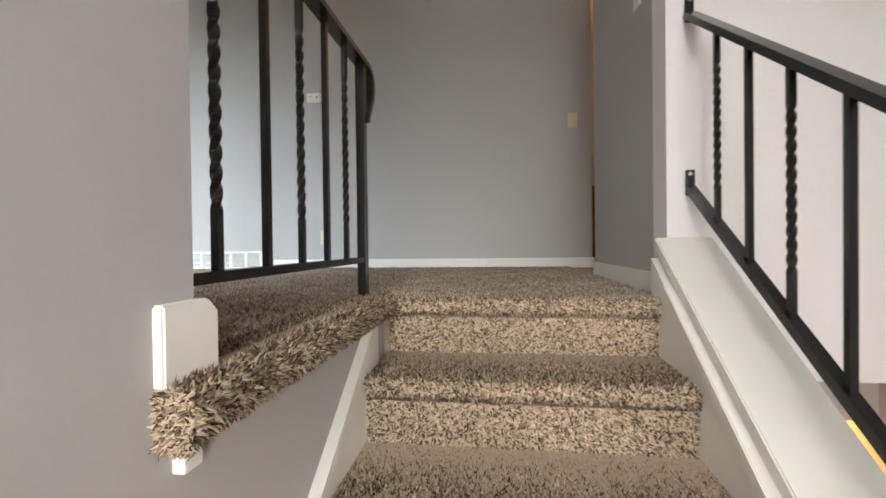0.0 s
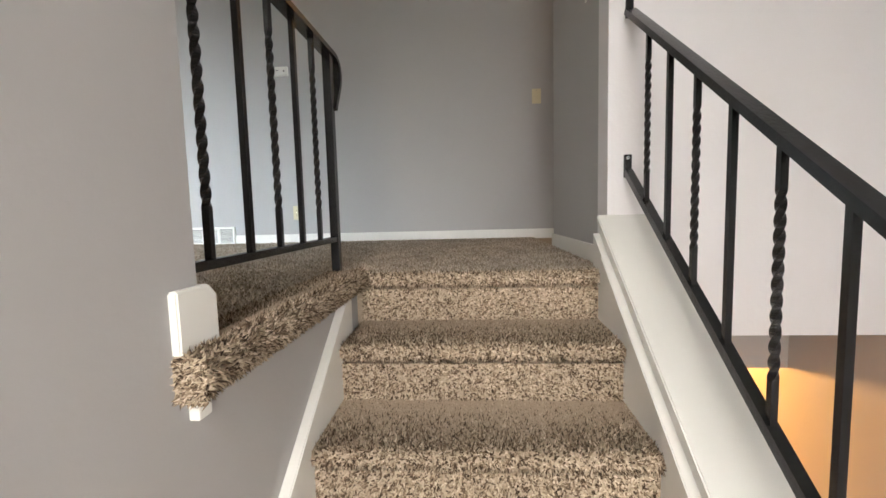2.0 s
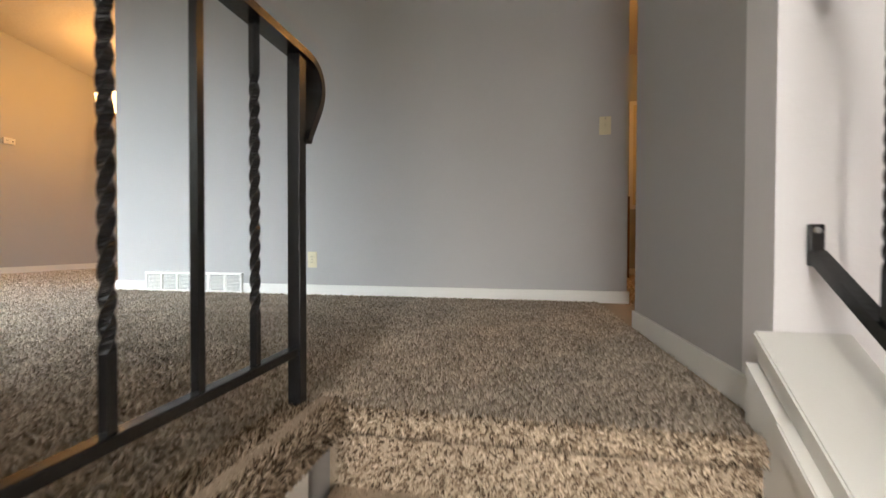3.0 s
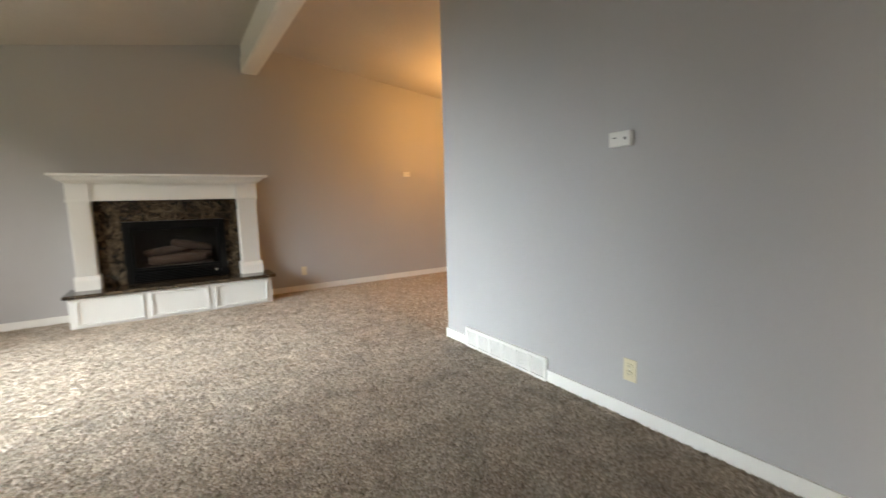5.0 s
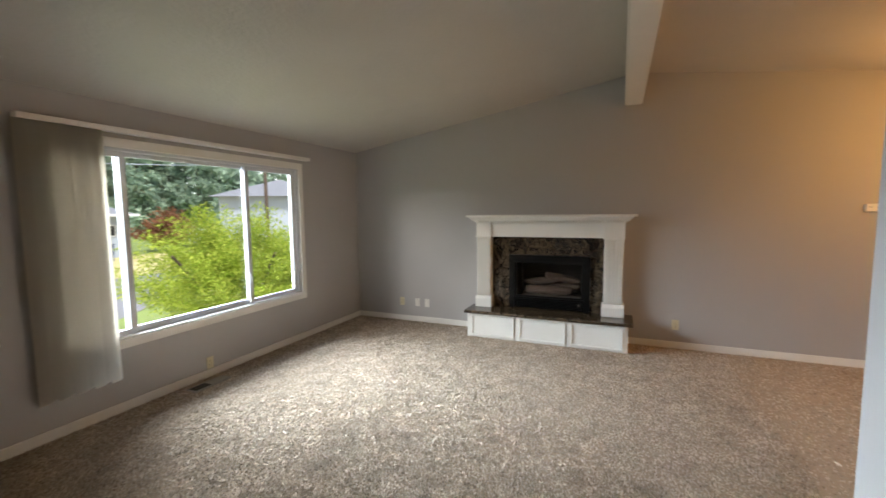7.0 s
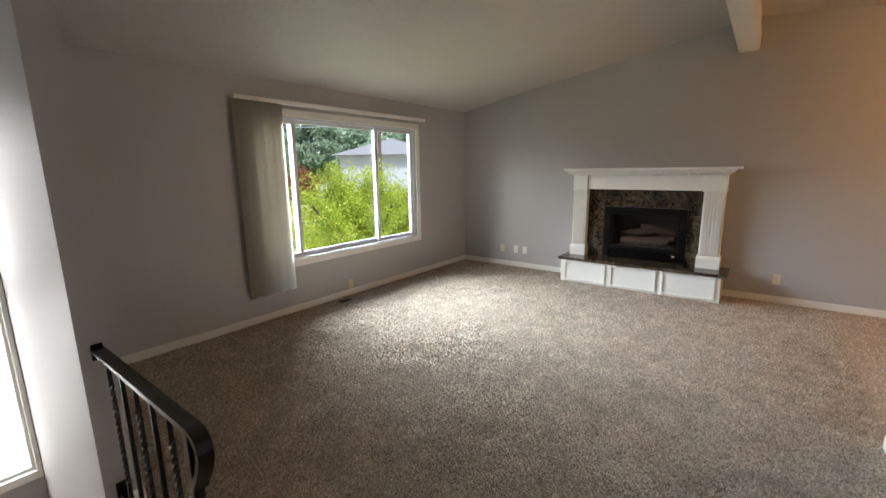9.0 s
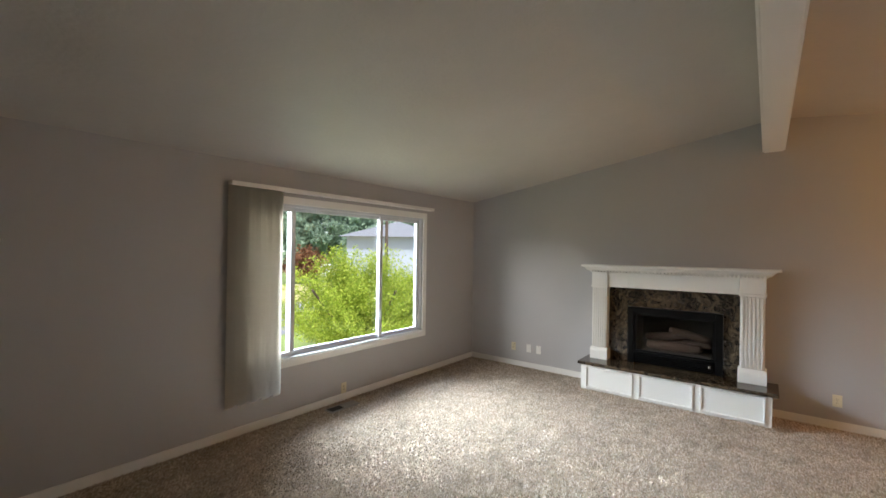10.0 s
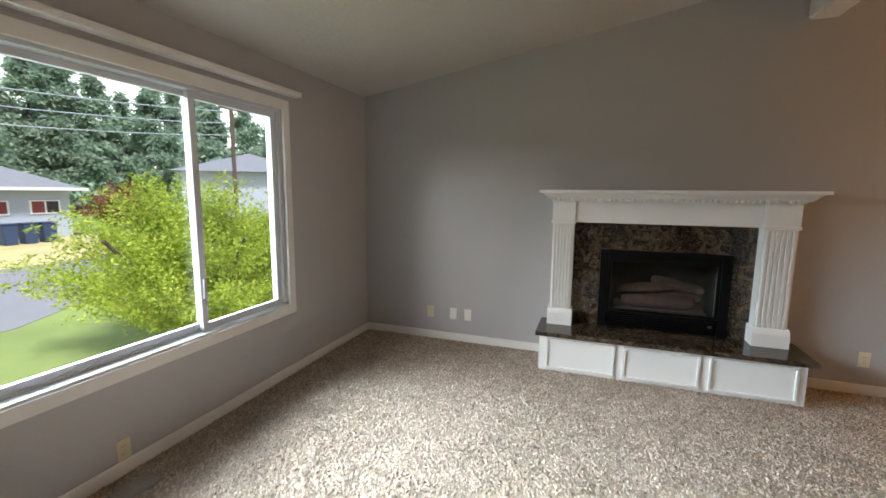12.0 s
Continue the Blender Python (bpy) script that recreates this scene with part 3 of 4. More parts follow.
    part("inner_frame", frame_box(-5.125, -5.098, -0.485, 0.335, 0.476, 0.925, 0.022, 0.022, 0.022), BLACK, ins)
    for i in range(7):
        part("louvre", box(-5.112, -5.082, -0.47, 0.32, 0.352 + 0.017 * i, 0.360 + 0.017 * i), BLACK, ins)
    part("knob", box(-5.09, -5.07, 0.27, 0.30, 0.40, 0.43, bevel=0.006), STEEL, ins)
    g = part("glass", pane_x(-5.119, -0.463, 0.313, 0.498, 0.903), GLASS, ins)
    g.visible_shadow = False
    fb = frame_shell(-5.62, -5.166, -0.5, 0.36, 0.37, 0.95)
    part("firebox", fb, SOOT, f, "sooty firebox lining")
    part("ember_bed", box(-5.5, -5.17, -0.42, 0.28, 0.372, 0.50, bevel=0.02), EMBER, f)
    for (y, z, x, ln, r, a, tilt) in ((-0.08, 0.56, -5.22, 0.56, 0.055, 3, 0), (-0.18, 0.66, -5.30, 0.44, 0.045, -6, -8), (0.07, 0.70, -5.28, 0.42, 0.048, 14, 14), (0.02, 0.60, -5.38, 0.5, 0.05, 0, 4)):
        n = 14
        m = bmesh.new()
        rings = []
        for i in range(n + 1):
            u = i / n
            rr = r * (0.82 + 0.18 * math.sin(u * math.pi)) * (1 if 0 < i < n else 0.75)
            rings.append([])
            for k in range(12):
                th = 2 * math.pi * k / 12
                q = rr * (1 + 0.22 * noise.noise((u * 5 + y * 9, math.cos(th) * 1.3, math.sin(th) * 1.3 + z * 7)))
                rings[-1].append(m.verts.new(((u - 0.5) * ln, q * math.cos(th), q * math.sin(th))))
        for p, q in zip(rings, rings[1:]):
            for k in range(12):
                m.faces.new((p[k], p[(k + 1) % 12], q[(k + 1) % 12], q[k]))
        m.faces.new(rings[0]), m.faces.new(rings[-1])
        bmesh.ops.recalc_face_normals(m, faces=m.faces[:])
        bmesh.ops.transform(m, matrix=pose(x, y, z, 0, tilt, 90 + a), verts=m.verts[:])
        part("log", m, LOG, f, "pale ceramic log", smooth=True)
    return f


def pane_x(x, y0, y1, z0, z1):
    m = bmesh.new()
    m.faces.new([m.verts.new(p) for p in ((x, y0, z0), (x, y1, z0), (x, y1, z1), (x, y0, z1))])
    return m


def pane_y(y, x0, x1, z0, z1):
    m = bmesh.new()
    m.faces.new([m.verts.new(p) for p in ((x1, y, z0), (x0, y, z0), (x0, y, z1), (x1, y, z1))])
    return m


def frame_box(x0, x1, y0, y1, z0, z1, side, over, under):
    """A rectangular frame facing x."""
    bm = box(x0, x1, y0, y0 + side, z0, z1, bevel=0.003)
    bm = box(x0, x1, y1 - side, y1, z0, z1, bevel=0.003, bm=bm)
    bm = box(x0, x1, y0 + side, y1 - side, z1 - over, z1, bevel=0.003, bm=bm)
    if under < 0.1:
        bm = box(x0, x1, y0 + side, y1 - side, z0, z0 + under, bevel=0.003, bm=bm)
    else:
        bm = box(x0, x1, y0 + side, y1 - side, z0 + under - 0.02, z0 + under, bevel=0.003, bm=bm)
        bm = box(x0, x0 + 0.008, y0 + side, y1 - side, z0, z0 + under - 0.02, bm=bm)
    return bm


def frame_shell(x0, x1, y0, y1, z0, z1, t=0.01):
    bm = box(x0 - t, x0, y0 - t, y1 + t, z0 - t, z1 + t)
    bm = box(x0, x1, y0 - t, y0, z0 - t, z1 + t, bm=bm)
    bm = box(x0, x1, y1, y1 + t, z0 - t, z1 + t, bm=bm)
    bm = box(x0, x1, y0, y1, z0 - t, z0, bm=bm)
    return box(x0, x1, y0, y1, z1, z1 + t, bm=bm)


fireplace()

# ---- window ----
win = tagged(new("window_1"), "white vinyl three-part sliding window with painted trim", "window", kind="structure")
WX0, WX1, WZ0, WZ1 = -3.95, -1.50, 0.57, 2.06
for q in ((WX0 - 0.068, WX1 + 0.068, WZ1, WZ1 + 0.072), (WX0 - 0.068, WX1 + 0.068, WZ0 - 0.068, WZ0), (WX0 - 0.068, WX0, WZ0, WZ1), (WX1, WX1 + 0.068, WZ0, WZ1)):
    part("trim", box(q[0], q[1], YW, YW + 0.018, q[2], q[3], bevel=0.004), WHITE, win)
part("sill", box(WX0, WX1, YW - 0.07, YW + 0.004, WZ0, WZ0 + 0.014, bevel=0.003), WHITE, win)


def sash(x0, x1, y, w, deep=0.03, lo=WZ0 + 0.014, hi=WZ1):
    s = None
    for q in ((x0, x1, lo, lo + w), (x0, x1, hi - w, hi), (x0, x0 + w, lo + w, hi - w), (x1 - w, x1, lo + w, hi - w)):
        s = box(q[0], q[1], y, y + deep, q[2], q[3], bevel=0.004, bm=s)
    ob = part("sash", s, VINYL, win)
    p = part("pane", pane_y(y + 0.014, x0 + w, x1 - w, lo + w, hi - w), GLASS, ob)
    p.visible_shadow = False
    return ob


part("frame", box(WX0, WX1, YW - 0.12, YW - 0.07, WZ0, WZ0 + 0.03, bevel=0.003), VINYL, win)
part("frame", box(WX0, WX1, YW - 0.12, YW - 0.01, WZ1 - 0.02, WZ1, bevel=0.003), VINYL, win)
part("frame", box(WX0, WX0 + 0.035, YW - 0.12, YW - 0.01, WZ0 + 0.03, WZ1 - 0.02, bevel=0.003), VINYL, win)
part("frame", box(WX1 - 0.035, WX1, YW - 0.12, YW - 0.01, WZ0 + 0.03, WZ1 - 0.02, bevel=0.003), VINYL, win)
sash(WX0 + 0.035, -3.21, YW - 0.06, 0.045, lo=WZ0 + 0.02, hi=WZ1 - 0.02)
sash(-3.26, -2.03, YW - 0.10, 0.035, lo=WZ0 + 0.03, hi=WZ1 - 0.02)
sash(-2.08, WX1 - 0.035, YW - 0.06, 0.045, lo=WZ0 + 0.02, hi=WZ1 - 0.02)
part("latch", box(-3.235, -3.22, YW - 0.03, YW - 0.012, 0.80, 0.92, bevel=0.003), VINYL, win)

blind = tagged(new("vertical_blind"), "pale vertical blind drawn aside beside the window", "blind")
part("head_rail", box(-4.10, -1.41, YW + 0.001, YW + 0.075, 2.168, 2.205, bevel=0.004), WHITE, blind)
vane = None
for i in range(13):
    x = -1.43 - i * 0.036
    m = bmesh.new()
    cols = []
    for k in range(5):
        u = (k / 4 - 0.5)
        cols.append([m.verts.new((u * 0.088, 0.006 * (1 - 4 * u * u), z)) for z in (0.275 + 0.012 * (i % 3), 2.168)])
    for a, b in zip(cols, cols[1:]):
        m.faces.new((a[0], b[0], b[1], a[1]))
    geo = bmesh.ops.solidify(m, geom=m.faces[:], thickness=0.0012)
    v = part("vane", m, BLIND, blind, smooth=True)
    v.matrix_world = pose(x, YW + 0.045, 0, 0, 0, 14 + 5 * math.sin(i * 2.1))
part("cord", sweep([(-1.40, YW + 0.05, 2.168), (-1.398, YW + 0.045, 1.3), (-1.402, YW + 0.05, 0.5)], 0.003, 0.003, sides=6), SLOT, blind)

# ---- entry ----
side = tagged(new("window_2"), "white framed entry sidelight with two bright panes", "window", kind="structure")
for q in ((0.237, 0.66, 2.02, 2.08), (0.237, 0.66, -0.62, -0.56), (0.237, 0.265, -0.56, 2.02), (0.62, 0.68, -0.56, 2.02)):
    part("trim", box(q[0], q[1], YW, YW + 0.02, q[2], q[3], bevel=0.004), WHITE, side)
part("mid_rail", box(0.265, 0.62, YW - 0.12, YW + 0.01, 0.75, 0.84, bevel=0.004), WHITE, side)
for z0, z1 in ((-0.56, 0.75), (0.84, 2.02)):
    bm = None
    for q in ((0.265, 0.62, z0, z0 + 0.02), (0.265, 0.62, z1 - 0.02, z1), (0.265, 0.285, z0 + 0.02, z1 - 0.02), (0.60, 0.62, z0 + 0.02, z1 - 0.02)):
        bm = box(q[0], q[1], YW - 0.08, YW - 0.03, q[2], q[3], bevel=0.003, bm=bm)
    s = part("frame", bm, WHITE, side)
    p = part("pane", box(0.285, 0.60, YW - 0.06, YW - 0.055, z0 + 0.02, z1 - 0.02), WHITE_GLASS, s, "white translucent pane with the outdoor glare in its colour")
    p.visible_shadow = False
door = tagged(new("door_1"), "white front door with a glazed upper half", "door", kind="structure")
part("leaf", box(0.76, 1.64, YW - 0.10, YW - 0.05, LAND + 0.01, -0.30, bevel=0.003), WHITE, door)
part("stile", box(0.76, 0.90, YW - 0.10, YW - 0.05, -0.299, 0.90, bevel=0.003), WHITE, door)
part("stile", box(1.50, 1.64, YW - 0.10, YW - 0.05, -0.299, 0.90, bevel=0.003), WHITE, door)
part("top_rail", box(0.901, 1.499, YW - 0.10, YW - 0.05, 0.76, 0.90, bevel=0.003), WHITE, door)
p = part("pane", box(0.901, 1.499, YW - 0.08, YW - 0.075, -0.30, 0.76), WHITE_GLASS, door, "white translucent pane with the outdoor glare in its colour")
p.visible_shadow = False
for q in ((0.68, 0.74, LAND, 0.98), (1.66, 1.72, LAND, 0.98), (0.74, 1.66, 0.92, 0.98)):
    part("casing", box(q[0], q[1], YW, YW + 0.02, q[2], q[3], bevel=0.004), WHITE, door)

# ---- dining chandelier ----
ch = tagged(new("chandelier"), "bronze chandelier with glowing glass cups in the dining area", "chandelier")
CX, CY = -4.0, 3.25
b = lathe([(0.0, 0), (0.06, 0.0), (0.055, 0.025), (0.0, 0.03)], 16)
bmesh.ops.transform(b, matrix=pose(CX, CY, ceil_z(CY) - 0.03), verts=b.verts[:])
part("canopy", b, BRASS, ch)
part("stem", sweep([(CX, CY, ceil_z(CY) - 0.02), (CX, CY, 1.90)], 0.008, 0.008, sides=8), BRASS, ch)
b = lathe([(0.0, -0.06), (0.025, -0.03), (0.04, 0.0), (0.025, 0.04), (0.01, 0.06)], 14)
bmesh.ops.transform(b, matrix=pose(CX, CY, 1.90), verts=b.verts[:])
part("hub", b, BRASS, ch)
for k in range(5):
    a = radians(72 * k + 18)
    c, s = math.cos(a), math.sin(a)
    pts = [(CX + c * r, CY + s * r, z) for r, z in ((0.02, 1.90), (0.08, 1.85), (0.15, 1.86), (0.19, 1.91), (0.20, 1.96))]
    arm = part("arm", sweep(pts, 0.006, 0.006, Vector((-s, c, 0.01)), sides=6), BRASS, ch)
    g = lathe([(0.02, 0.0), (0.045, 0.02), (0.055, 0.06), (0.058, 0.11), (0.066, 0.13)], 16)
    bmesh.ops.transform(g, matrix=pose(CX + c * 0.20, CY + s * 0.20, 1.96), verts=g.verts[:])
    sh = part("shade", g, BULB, arm, "glowing amber glass cup", smooth=True)
    sh.visible_shadow = False

# ---- hall ----
hw = tagged(new("hall_window"), "cream roller blind in a frame on the hall wall", "blind")
part("frame", box(1.96, 2.25, 4.235, 4.259, 0.78, 2.05, bevel=0.004), WHITE, hw)
part("blind", box(2.0, 2.245, 4.225, 4.234, 0.83, 2.0, bevel=0.002), IVORY, hw)
cab = tagged(new("kitchen_cabinet"), "dark wooden cabinet with a bright handle at the hall end", "cabinet")
part("body", box(1.42, 1.85, 3.75, 4.24, 0, 0.88, bevel=0.004), OAK, cab)
part("door", box(1.44, 1.83, 3.73, 3.749, 0.10, 0.84, bevel=0.004), OAK, cab)
part("handle", box(1.47, 1.485, 3.70, 3.729, 0.60, 0.75, bevel=0.004), STEEL, cab)

# ---- outdoors ----
GZ = -1.3
g = bmesh.new()
bmesh.ops.create_grid(g, x_segments=40, y_segments=40, size=400, matrix=Matrix.Translation((0, -404, GZ)))
tagged(part("ground", g, GRASS), "green lawn reaching to the far trees", "lawn", kind="structure")
tagged(part("road", prism([(-60, -16), (-8.5, -12.8), (-6, -11.3), (0, -12), (60, -14), (60, -19), (-60, -20)], "z", GZ + 0.004, GZ + 0.012), ASPHALT), "pale grey asphalt street in front of the house", "road", kind="structure")
tagged(part("ground_patch", prism([(-60, -20.1), (60, -19.1), (60, -30), (-60, -30)], "z", GZ + 0.004, GZ + 0.010), DRY), "sun-dried yellow lawn across the street", "lawn", kind="structure")
tagged(part("ground_patch", prism([(-5.6, -11.0), (-4.4, -8.2), (-3.2, -5.5), (3, -5.5), (3, -11.6)], "z", GZ + 0.004, GZ + 0.010), DRY), "yellowed lawn in front of the window", "lawn", kind="structure")


bd = bmesh.new()
arc = [(220 * math.cos(radians(a)), -220 * math.sin(radians(a))) for a in range(0, 181, 12)]
lo = [bd.verts.new((x, y, -8)) for x, y in arc]
hi = [bd.verts.new((x, y, 150)) for x, y in arc]
for i in range(len(arc) - 1):
    bd.faces.new((lo[i], lo[i + 1], hi[i + 1], hi[i]))
tagged(part("backdrop", bd, HAZE), "bright overcast sky behind the far trees", "sky", kind="structure")


def leaf_cloud(name, blobs, count, size, material, parent, seed, droop=0.0):
    """Many small leaves over the skins of several lumps."""
    rng = np.random.default_rng(seed)
    w = np.array([b[3] ** 2 for b in blobs])
    idx = rng.choice(len(blobs), count, p=w / w.sum())
    bl = np.array(blobs)[idx]
    d = rng.normal(size=(count, 3))
    d /= np.linalg.norm(d, axis=1)[:, None]
    rad = bl[:, 3] * (0.35 + 1.0 * rng.random(count) ** 0.9)
    c = bl[:, :3] + d * rad[:, None] * np.array([1, 1, 0.8])
    u = rng.normal(size=(count, 3)) * 0.6 + d
    u[:, 2] -= droop
    u /= np.linalg.norm(u, axis=1)[:, None]
    v = np.cross(u, rng.normal(size=(count, 3)))
    v /= np.linalg.norm(v, axis=1)[:, None]
    s = size * (0.5 + rng.random(count))[:, None]
    verts = np.stack([c - u * s, c + v * s * 0.45, c + u * s * 1.1, c - v * s * 0.45], 1).reshape(-1, 3)
    me = bpy.data.meshes.new(name)
    me.from_pydata(verts.tolist(), [], np.arange(count * 4).reshape(-1, 4).tolist())
    me.materials.append(material)
    ob = new(name, me)
    ob.parent = parent
    return ob


def bush(x, y, r, h, seed, label, material=BUSH, count=14000, size=0.075):
    ob = tagged(new("bush"), label, "bush")
    rng = random.Random(seed)
    blobs = []
    for k in range(260):
        a, lean = rng.uniform(0, 6.28), rng.random() ** 0.7
        reach, rise = r * (0.15 + 0.95 * lean) * rng.uniform(0.8, 1.1), h * (1.08 - 0.62 * lean ** 1.6) * rng.uniform(0.82, 1.08)
        for i in range(7):
            u = 0.35 + 0.65 * i / 6
            q, z = reach * u ** 1.15, GZ + rise * (1.55 * u - 0.55 * u * u)
            blobs.append((x + q * math.cos(a), y + q * math.sin(a), z, (0.36 - 0.27 * u) * rng.uniform(0.7, 1.3) * (r / 2.2) ** 0.5))
    leaf_cloud("leaves", blobs, count, size, material, ob, seed)
    for k in range(5):
        a = k * 1.3
        part("stem", sweep([(x, y, GZ), (x + 0.3 * r * math.cos(a), y + 0.3 * r * math.sin(a), GZ + h * 0.4), (x + 0.6 * r * math.cos(a), y + 0.6 * r * math.sin(a), GZ + h * 0.75)], 0.03, 0.03, sides=6), BARK, ob)
    return ob


bush(-6.9, -7.3, 2.6, 2.7, 3, "large bright yellow-green shrub outside the window", count=170000, size=0.027)
bush(-9.2, -6.2, 1.6, 2.7, 5, "bright yellow-green shrub beside the house", count=70000, size=0.03)


def conifer(x, y, h, r, seed):
    ob = tagged(new("tree"), "tall conifer behind the houses with pale haze in its needle colour", "tree", "far conifers")
    rng = random.Random(seed)
    m = sweep([(x, y, GZ), (x + rng.uniform(-.3, .3), y, GZ + h * 0.5), (x, y, GZ + h)], 0.28, 0.28, sides=7)
    for v in m.verts:
        k = 1 - 0.9 * (v.co.z - GZ) / h
        v.co.x, v.co.y = x + (v.co.x - x) * k, y + (v.co.y - y) * k
    part("trunk", m, BARK, ob)
    blobs = []
    for k in range(70):
        u = 0.12 + 0.88 * rng.random()
        a = rng.uniform(0, 6.28)
        q = r * (1.04 - u) * rng.uniform(0.35, 1.0)
        blobs.append((x + q * math.cos(a), y + q * math.sin(a), GZ + h * u - 0.15 * q, 0.6 + 0.8 * (1 - u)))
    leaf_cloud("crown", blobs, 12000, 0.27, CONIFER, ob, seed, droop=0.6)
    return ob


rng = random.Random(11)
for k in range(30):
    t = k / 29
    conifer(-62 + 62 * t + rng.uniform(-2, 2), -38 - 22 * math.sin(math.pi * (0.15 + 0.7 * t)) + rng.uniform(-4, 4), rng.uniform(13, 21), rng.uniform(3.2, 4.8), 100 + k)
for k, (x, y) in enumerate(((-48, -22), (-42, -27), (-36, -30), (-52, -16), (-30, -33))):
    conifer(x, y, rng.uniform(9, 14), 3.4, 200 + k)


def house(x, y, rot, w, d, wall_h, roof_h, label):
    ob = tagged(new("house"), label, "house")
    part("wall", box(-w / 2, w / 2, -d / 2, d / 2, 0, wall_h), SIDING, ob)
    o = 0.6
    m = bmesh.new()
    v = [m.verts.new(p) for p in ((-w / 2 - o, -d / 2 - o, wall_h - 0.1), (w / 2 + o, -d / 2 - o, wall_h - 0.1), (w / 2 + o, d / 2 + o, wall_h - 0.1), (-w / 2 - o, d / 2 + o, wall_h - 0.1), (-w / 2 + d / 3, 0, wall_h + roof_h), (w / 2 - d / 3, 0, wall_h + roof_h))]
    for q in ((0, 1, 5, 4), (2, 3, 4, 5), (1, 2, 5), (3, 0, 4), (3, 2, 1, 0)):
        m.faces.new([v[i] for i in q])
    rf = part("roof", m, ROOF, ob, "grey shingle roof")
    part("gutter", box(-w / 2 - o, w / 2 + o, d / 2 + o, d / 2 + o + 0.1, wall_h - 0.2, wall_h - 0.04), WHITE, rf, "white gutter")
    for k in range(int(w // 2.4)):
        xx = -w / 2 + 1.3 + 2.4 * k
        wi = part("window", box(xx - 0.75, xx + 0.75, d / 2, d / 2 + 0.05, wall_h - 1.5, wall_h - 0.75), WHITE, ob)
        for s in (-0.35, 0.35):
            part("pane", box(xx + s - 0.3, xx + s + 0.3, d / 2 + 0.05, d / 2 + 0.06, wall_h - 1.44, wall_h - 0.81), RED if (k + (s > 0)) % 2 else SLOT, wi)
    ob.matrix_world = pose(x, y, GZ, 0, 0, rot)
    return ob


house(-9.8, -33.5, 6, 14, 9, 2.9, 1.9, "pale blue-grey bungalow with a grey shingle roof across the street")
house(-29, -27, 35, 10, 8, 4.2, 1.4, "pale house with a low roof behind the shrub")


def car(x, y, rot):
    ob = tagged(new("car"), "white parked car down the street", "car")
    part("body", prism([(-2.1, 0.35), (2.1, 0.35), (2.15, 0.8), (1.2, 0.95), (0.6, 1.45), (-1.2, 1.45), (-1.9, 0.95), (-2.15, 0.85)], "y", -0.85, 0.85, bevel=0.06), CARPAINT, ob)
    part("window", prism([(-1.05, 1.0), (0.85, 1.0), (0.5, 1.38), (-1.05, 1.38)], "y", -0.86, 0.86), SLOT, ob)
    for sx in (-1.3, 1.3):
        for sy in (-0.8, 0.8):
            w = lathe([(0.0, -0.1), (0.32, -0.1), (0.34, 0), (0.32, 0.1), (0.0, 0.1)], 16)
            bmesh.ops.transform(w, matrix=pose(sx, sy, 0.34, 90), verts=w.verts[:])
            part("wheel", w, TYRE, ob)
    ob.matrix_world = pose(x, y, GZ + 0.012, 0, 0, rot)
    return ob


car(-26, -34, 20)
car(-30, -31.5, 30)
for x in (-14.9, -14.1, -13.3):
    bn = tagged(new("bin"), "dark blue plastic wheelie bin by the bungalow", "bin", "bins by the bungalow")
    part("body", prism([(-0.25, 0), (0.25, 0), (0.32, 1.0), (-0.32, 1.0)], "y", -0.3, 0.3, bevel=0.03), BLUE, bn)
    part("lid", box(-0.34, 0.34, -0.33, 0.33, 1.0, 1.06, bevel=0.02), BLUE, bn)
    bn.matrix_world = pose(x, -27.6, GZ + 0.01)
bush(-21, -31, 2.4, 3.0, 9, "russet shrub beside the bungalow", REDLEAF, 5000, 0.14)

pole = tagged(new("utility_pole"), "wooden utility pole with cables", "pole")
part("post", sweep([(-22, -22, GZ), (-22, -22, GZ + 8.5)], 0.12, 0.12, sides=8), BARK, pole)
part("crossarm", box(-22.9, -21.1, -22.08, -21.92, GZ + 7.7, GZ + 7.85), BARK, pole)
for k in range(3):
    z = GZ + 7.6 - 0.7 * k
    pts = [(-22 + 32 * u, -22 - 2 * u, z - 3 * 0.35 * u * (1 - u) * 4) for u in [i / 10 for i in range(11)]]
    part("cable", sweep(pts, 0.022, 0.022, sides=5), SIDING, pole)

# ---- carpet pile ----


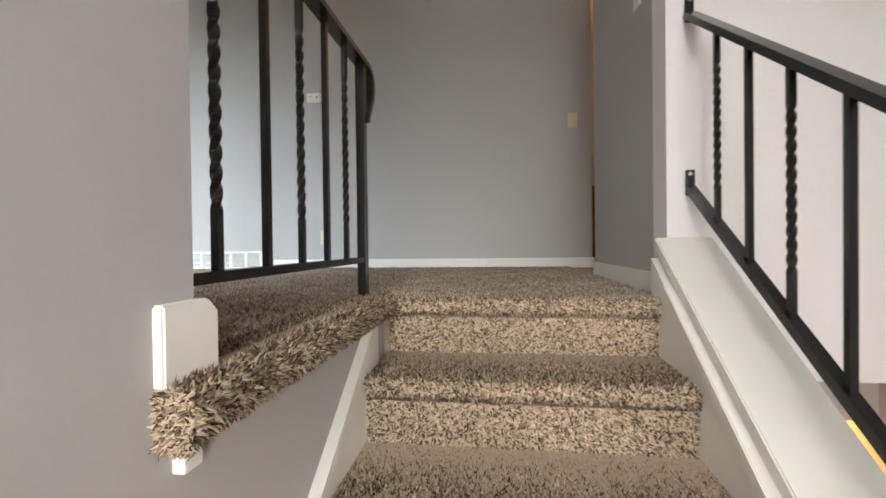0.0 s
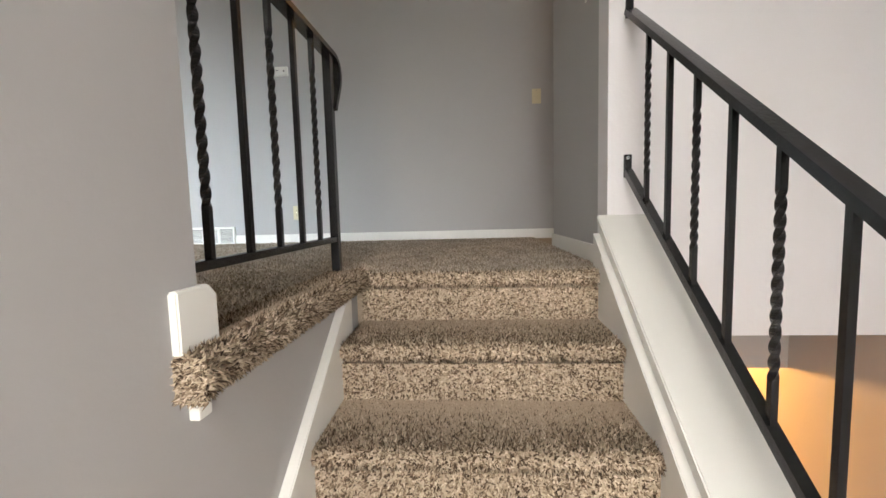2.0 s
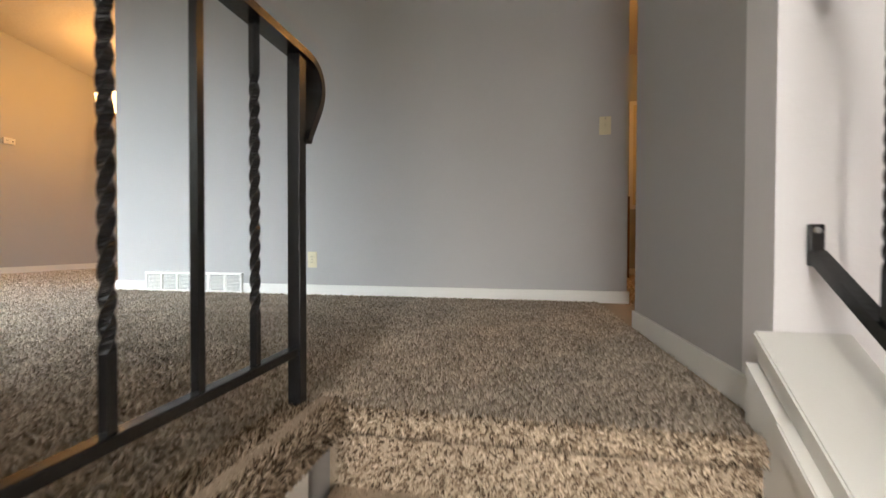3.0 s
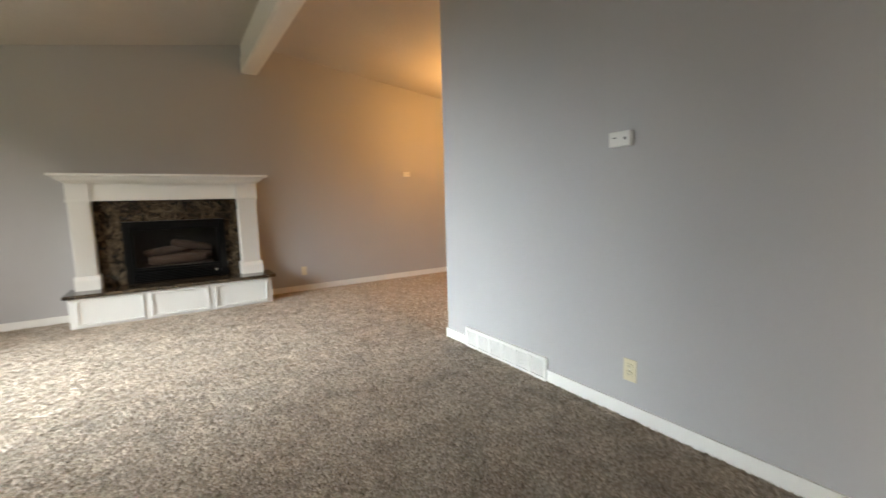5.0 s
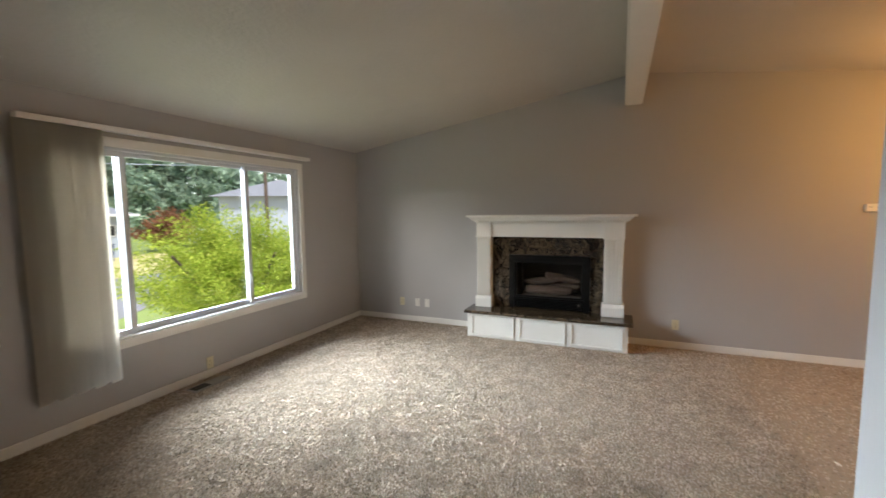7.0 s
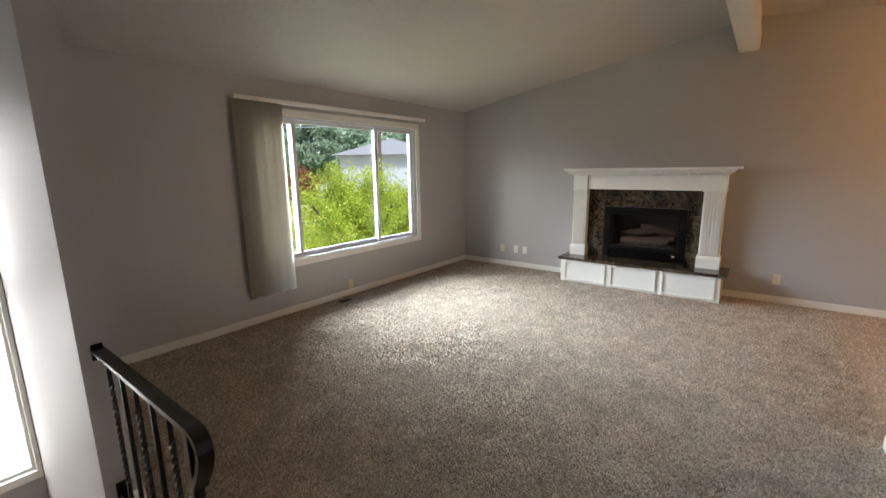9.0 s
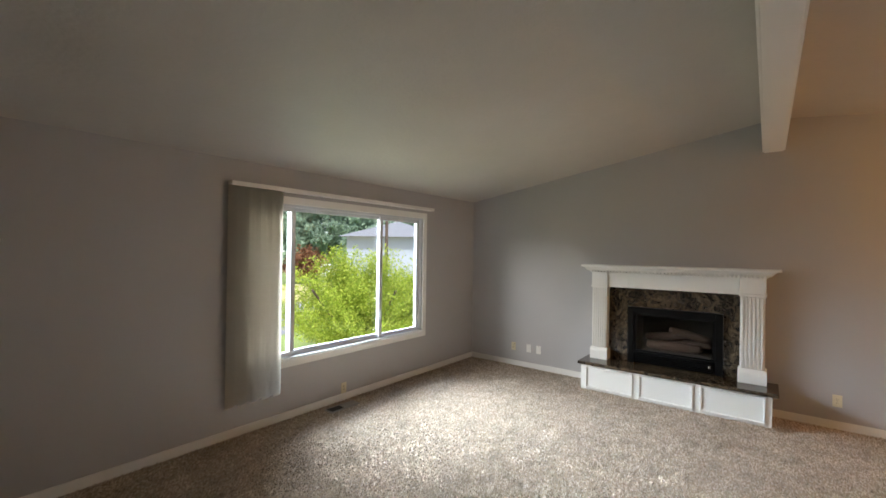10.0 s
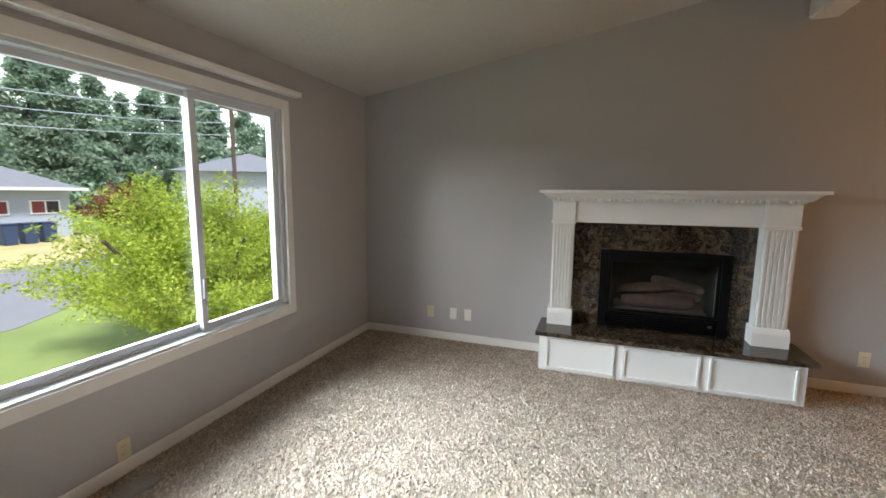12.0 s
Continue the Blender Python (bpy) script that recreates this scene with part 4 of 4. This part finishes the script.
def tufts(name, regions, material, parent_label, seed, height=0.011, width=0.0065):
    """Yarn ends standing on flat or curved strips: each region gives a count and a way to place points and normals."""
    rng = np.random.default_rng(seed)
    allv = []
    for count, place in regions:
        p, nrm = place(rng, count)
        lean = rng.normal(size=(count, 3)) * 0.9
        d = nrm + lean
        d /= np.linalg.norm(d, axis=1)[:, None]
        s = np.cross(d, rng.normal(size=(count, 3)))
        s /= np.linalg.norm(s, axis=1)[:, None]
        q = np.cross(d, s)
        hh = (height * (0.6 + 0.8 * rng.random(count)))[:, None]
        ww = (width * (0.6 + 0.7 * rng.random(count)))[:, None]
        tip = p + d * hh + nrm * 0.002
        allv.append(np.stack([p + s * ww * 0.5, p - s * ww * 0.3 + q * ww * 0.45, p - s * ww * 0.3 - q * ww * 0.45, tip + s * ww * 0.1], 1))
    v = np.concatenate(allv)
    n = len(v)
    tris = (np.arange(n)[:, None, None] * 4 + np.array([[0, 1, 3], [1, 2, 3], [2, 0, 3]])[None]).reshape(-1)
    me = bpy.data.meshes.new(name)
    me.vertices.add(n * 4)
    me.vertices.foreach_set("co", v.reshape(-1).astype(np.float32))
    me.loops.add(len(tris))
    me.loops.foreach_set("vertex_index", tris.astype(np.int32))
    me.polygons.add(n * 3)
    me.polygons.foreach_set("loop_start", (np.arange(n * 3) * 3).astype(np.int32))
    me.update(calc_edges=True)
    me.materials.append(material)
    return tagged(new(name, me), parent_label, "carpet pile", kind="stuff")


def flat(x0, x1, y0, y1, z=0.0):
    def place(rng, n):
        p = np.stack([x0 + (x1 - x0) * rng.random(n), y0 + (y1 - y0) * rng.random(n), np.full(n, z)], 1)
        return p, np.tile([0.0, 0.0, 1.0], (n, 1))
    return place


def upright(x0, x1, y, z0, z1):
    def place(rng, n):
        p = np.stack([x0 + (x1 - x0) * rng.random(n), np.full(n, y), z0 + (z1 - z0) * rng.random(n)], 1)
        return p, np.tile([0.0, -1.0, 0.15], (n, 1))
    return place


def nose(x0, x1, y, z, r):
    def place(rng, n):
        a = math.pi * rng.random(n)
        p = np.stack([x0 + (x1 - x0) * rng.random(n), y + r - r * np.sin(a), z - r + r * np.cos(a)], 1)
        return p, np.stack([np.zeros(n), -np.sin(a), np.cos(a)], 1)
    return place


def side_nose(y0, y1, x, z, r):
    def place(rng, n):
        a = math.pi * rng.random(n)
        p = np.stack([x + r * np.sin(a), y0 + (y1 - y0) * rng.random(n), z + r * np.cos(a)], 1)
        return p, np.stack([np.sin(a), np.zeros(n), np.cos(a)], 1)
    return place


DENS = 52000
stair_regions = []
SX0, SX1 = XS + 0.024, XR - 0.020
for i in range(5):
    y, z = Y0 - RUN * i, -RISE * i
    stair_regions.append((int(0.07 * (SX1 - SX0) * DENS), nose(SX0, SX1, y, z, 0.022)))
    stair_regions.append((int(0.11 * (SX1 - SX0) * DENS), upright(SX0, SX1, y + 0.021, z - RISE + 0.002, z - 0.060)))
    if i:
        stair_regions.append((int(0.22 * (SX1 - SX0) * DENS), flat(SX0, SX1, y + 0.02, y + RUN + 0.02, z)))
tufts("carpet_pile", stair_regions, CARPET_TUFT, "beige frieze pile on the stair", 21, 0.013, 0.0068)
tufts("carpet_pile", [(int(0.12 * 0.97 * DENS), side_nose(-1.085, Y0 + 0.02, XS + 0.015, -0.015, 0.036)), (int(0.1 * DENS), flat(XS - 0.09, XS + 0.02, -1.0, Y0, 0.012)), (600, upright(XS, XS + 0.05, -1.085, -0.05, 0.02))], CARPET_TUFT, "shaggy beige pile on the floor edge", 22, 0.011, 0.006)
tufts("carpet_pile", [(int(1.0 * 1.88 * 24000), flat(XS - 0.06, XR + 0.01, Y0 + 0.02, YV - 0.01)), (int(2.7 * 2.9 * 16000), flat(-2.5, XS - 0.06, -1.15, YV - 0.01)), (int(2.65 * 4.6 * 9000), flat(XF + 0.02, -2.5, -2.84, YV)), (int(2.6 * 1.7 * 8000), flat(-2.5, 0.11, -2.84, -1.15)), (int(2.7 * 3.4 * 2500), flat(XF, -2.43, YV, YB)), (int(0.9 * 2.5 * 2500), flat(1.35, 2.24, 1.1, 4.2))], CARPET_SOFT, "beige frieze carpet pile over the floor", 23, 0.0125, 0.0115)
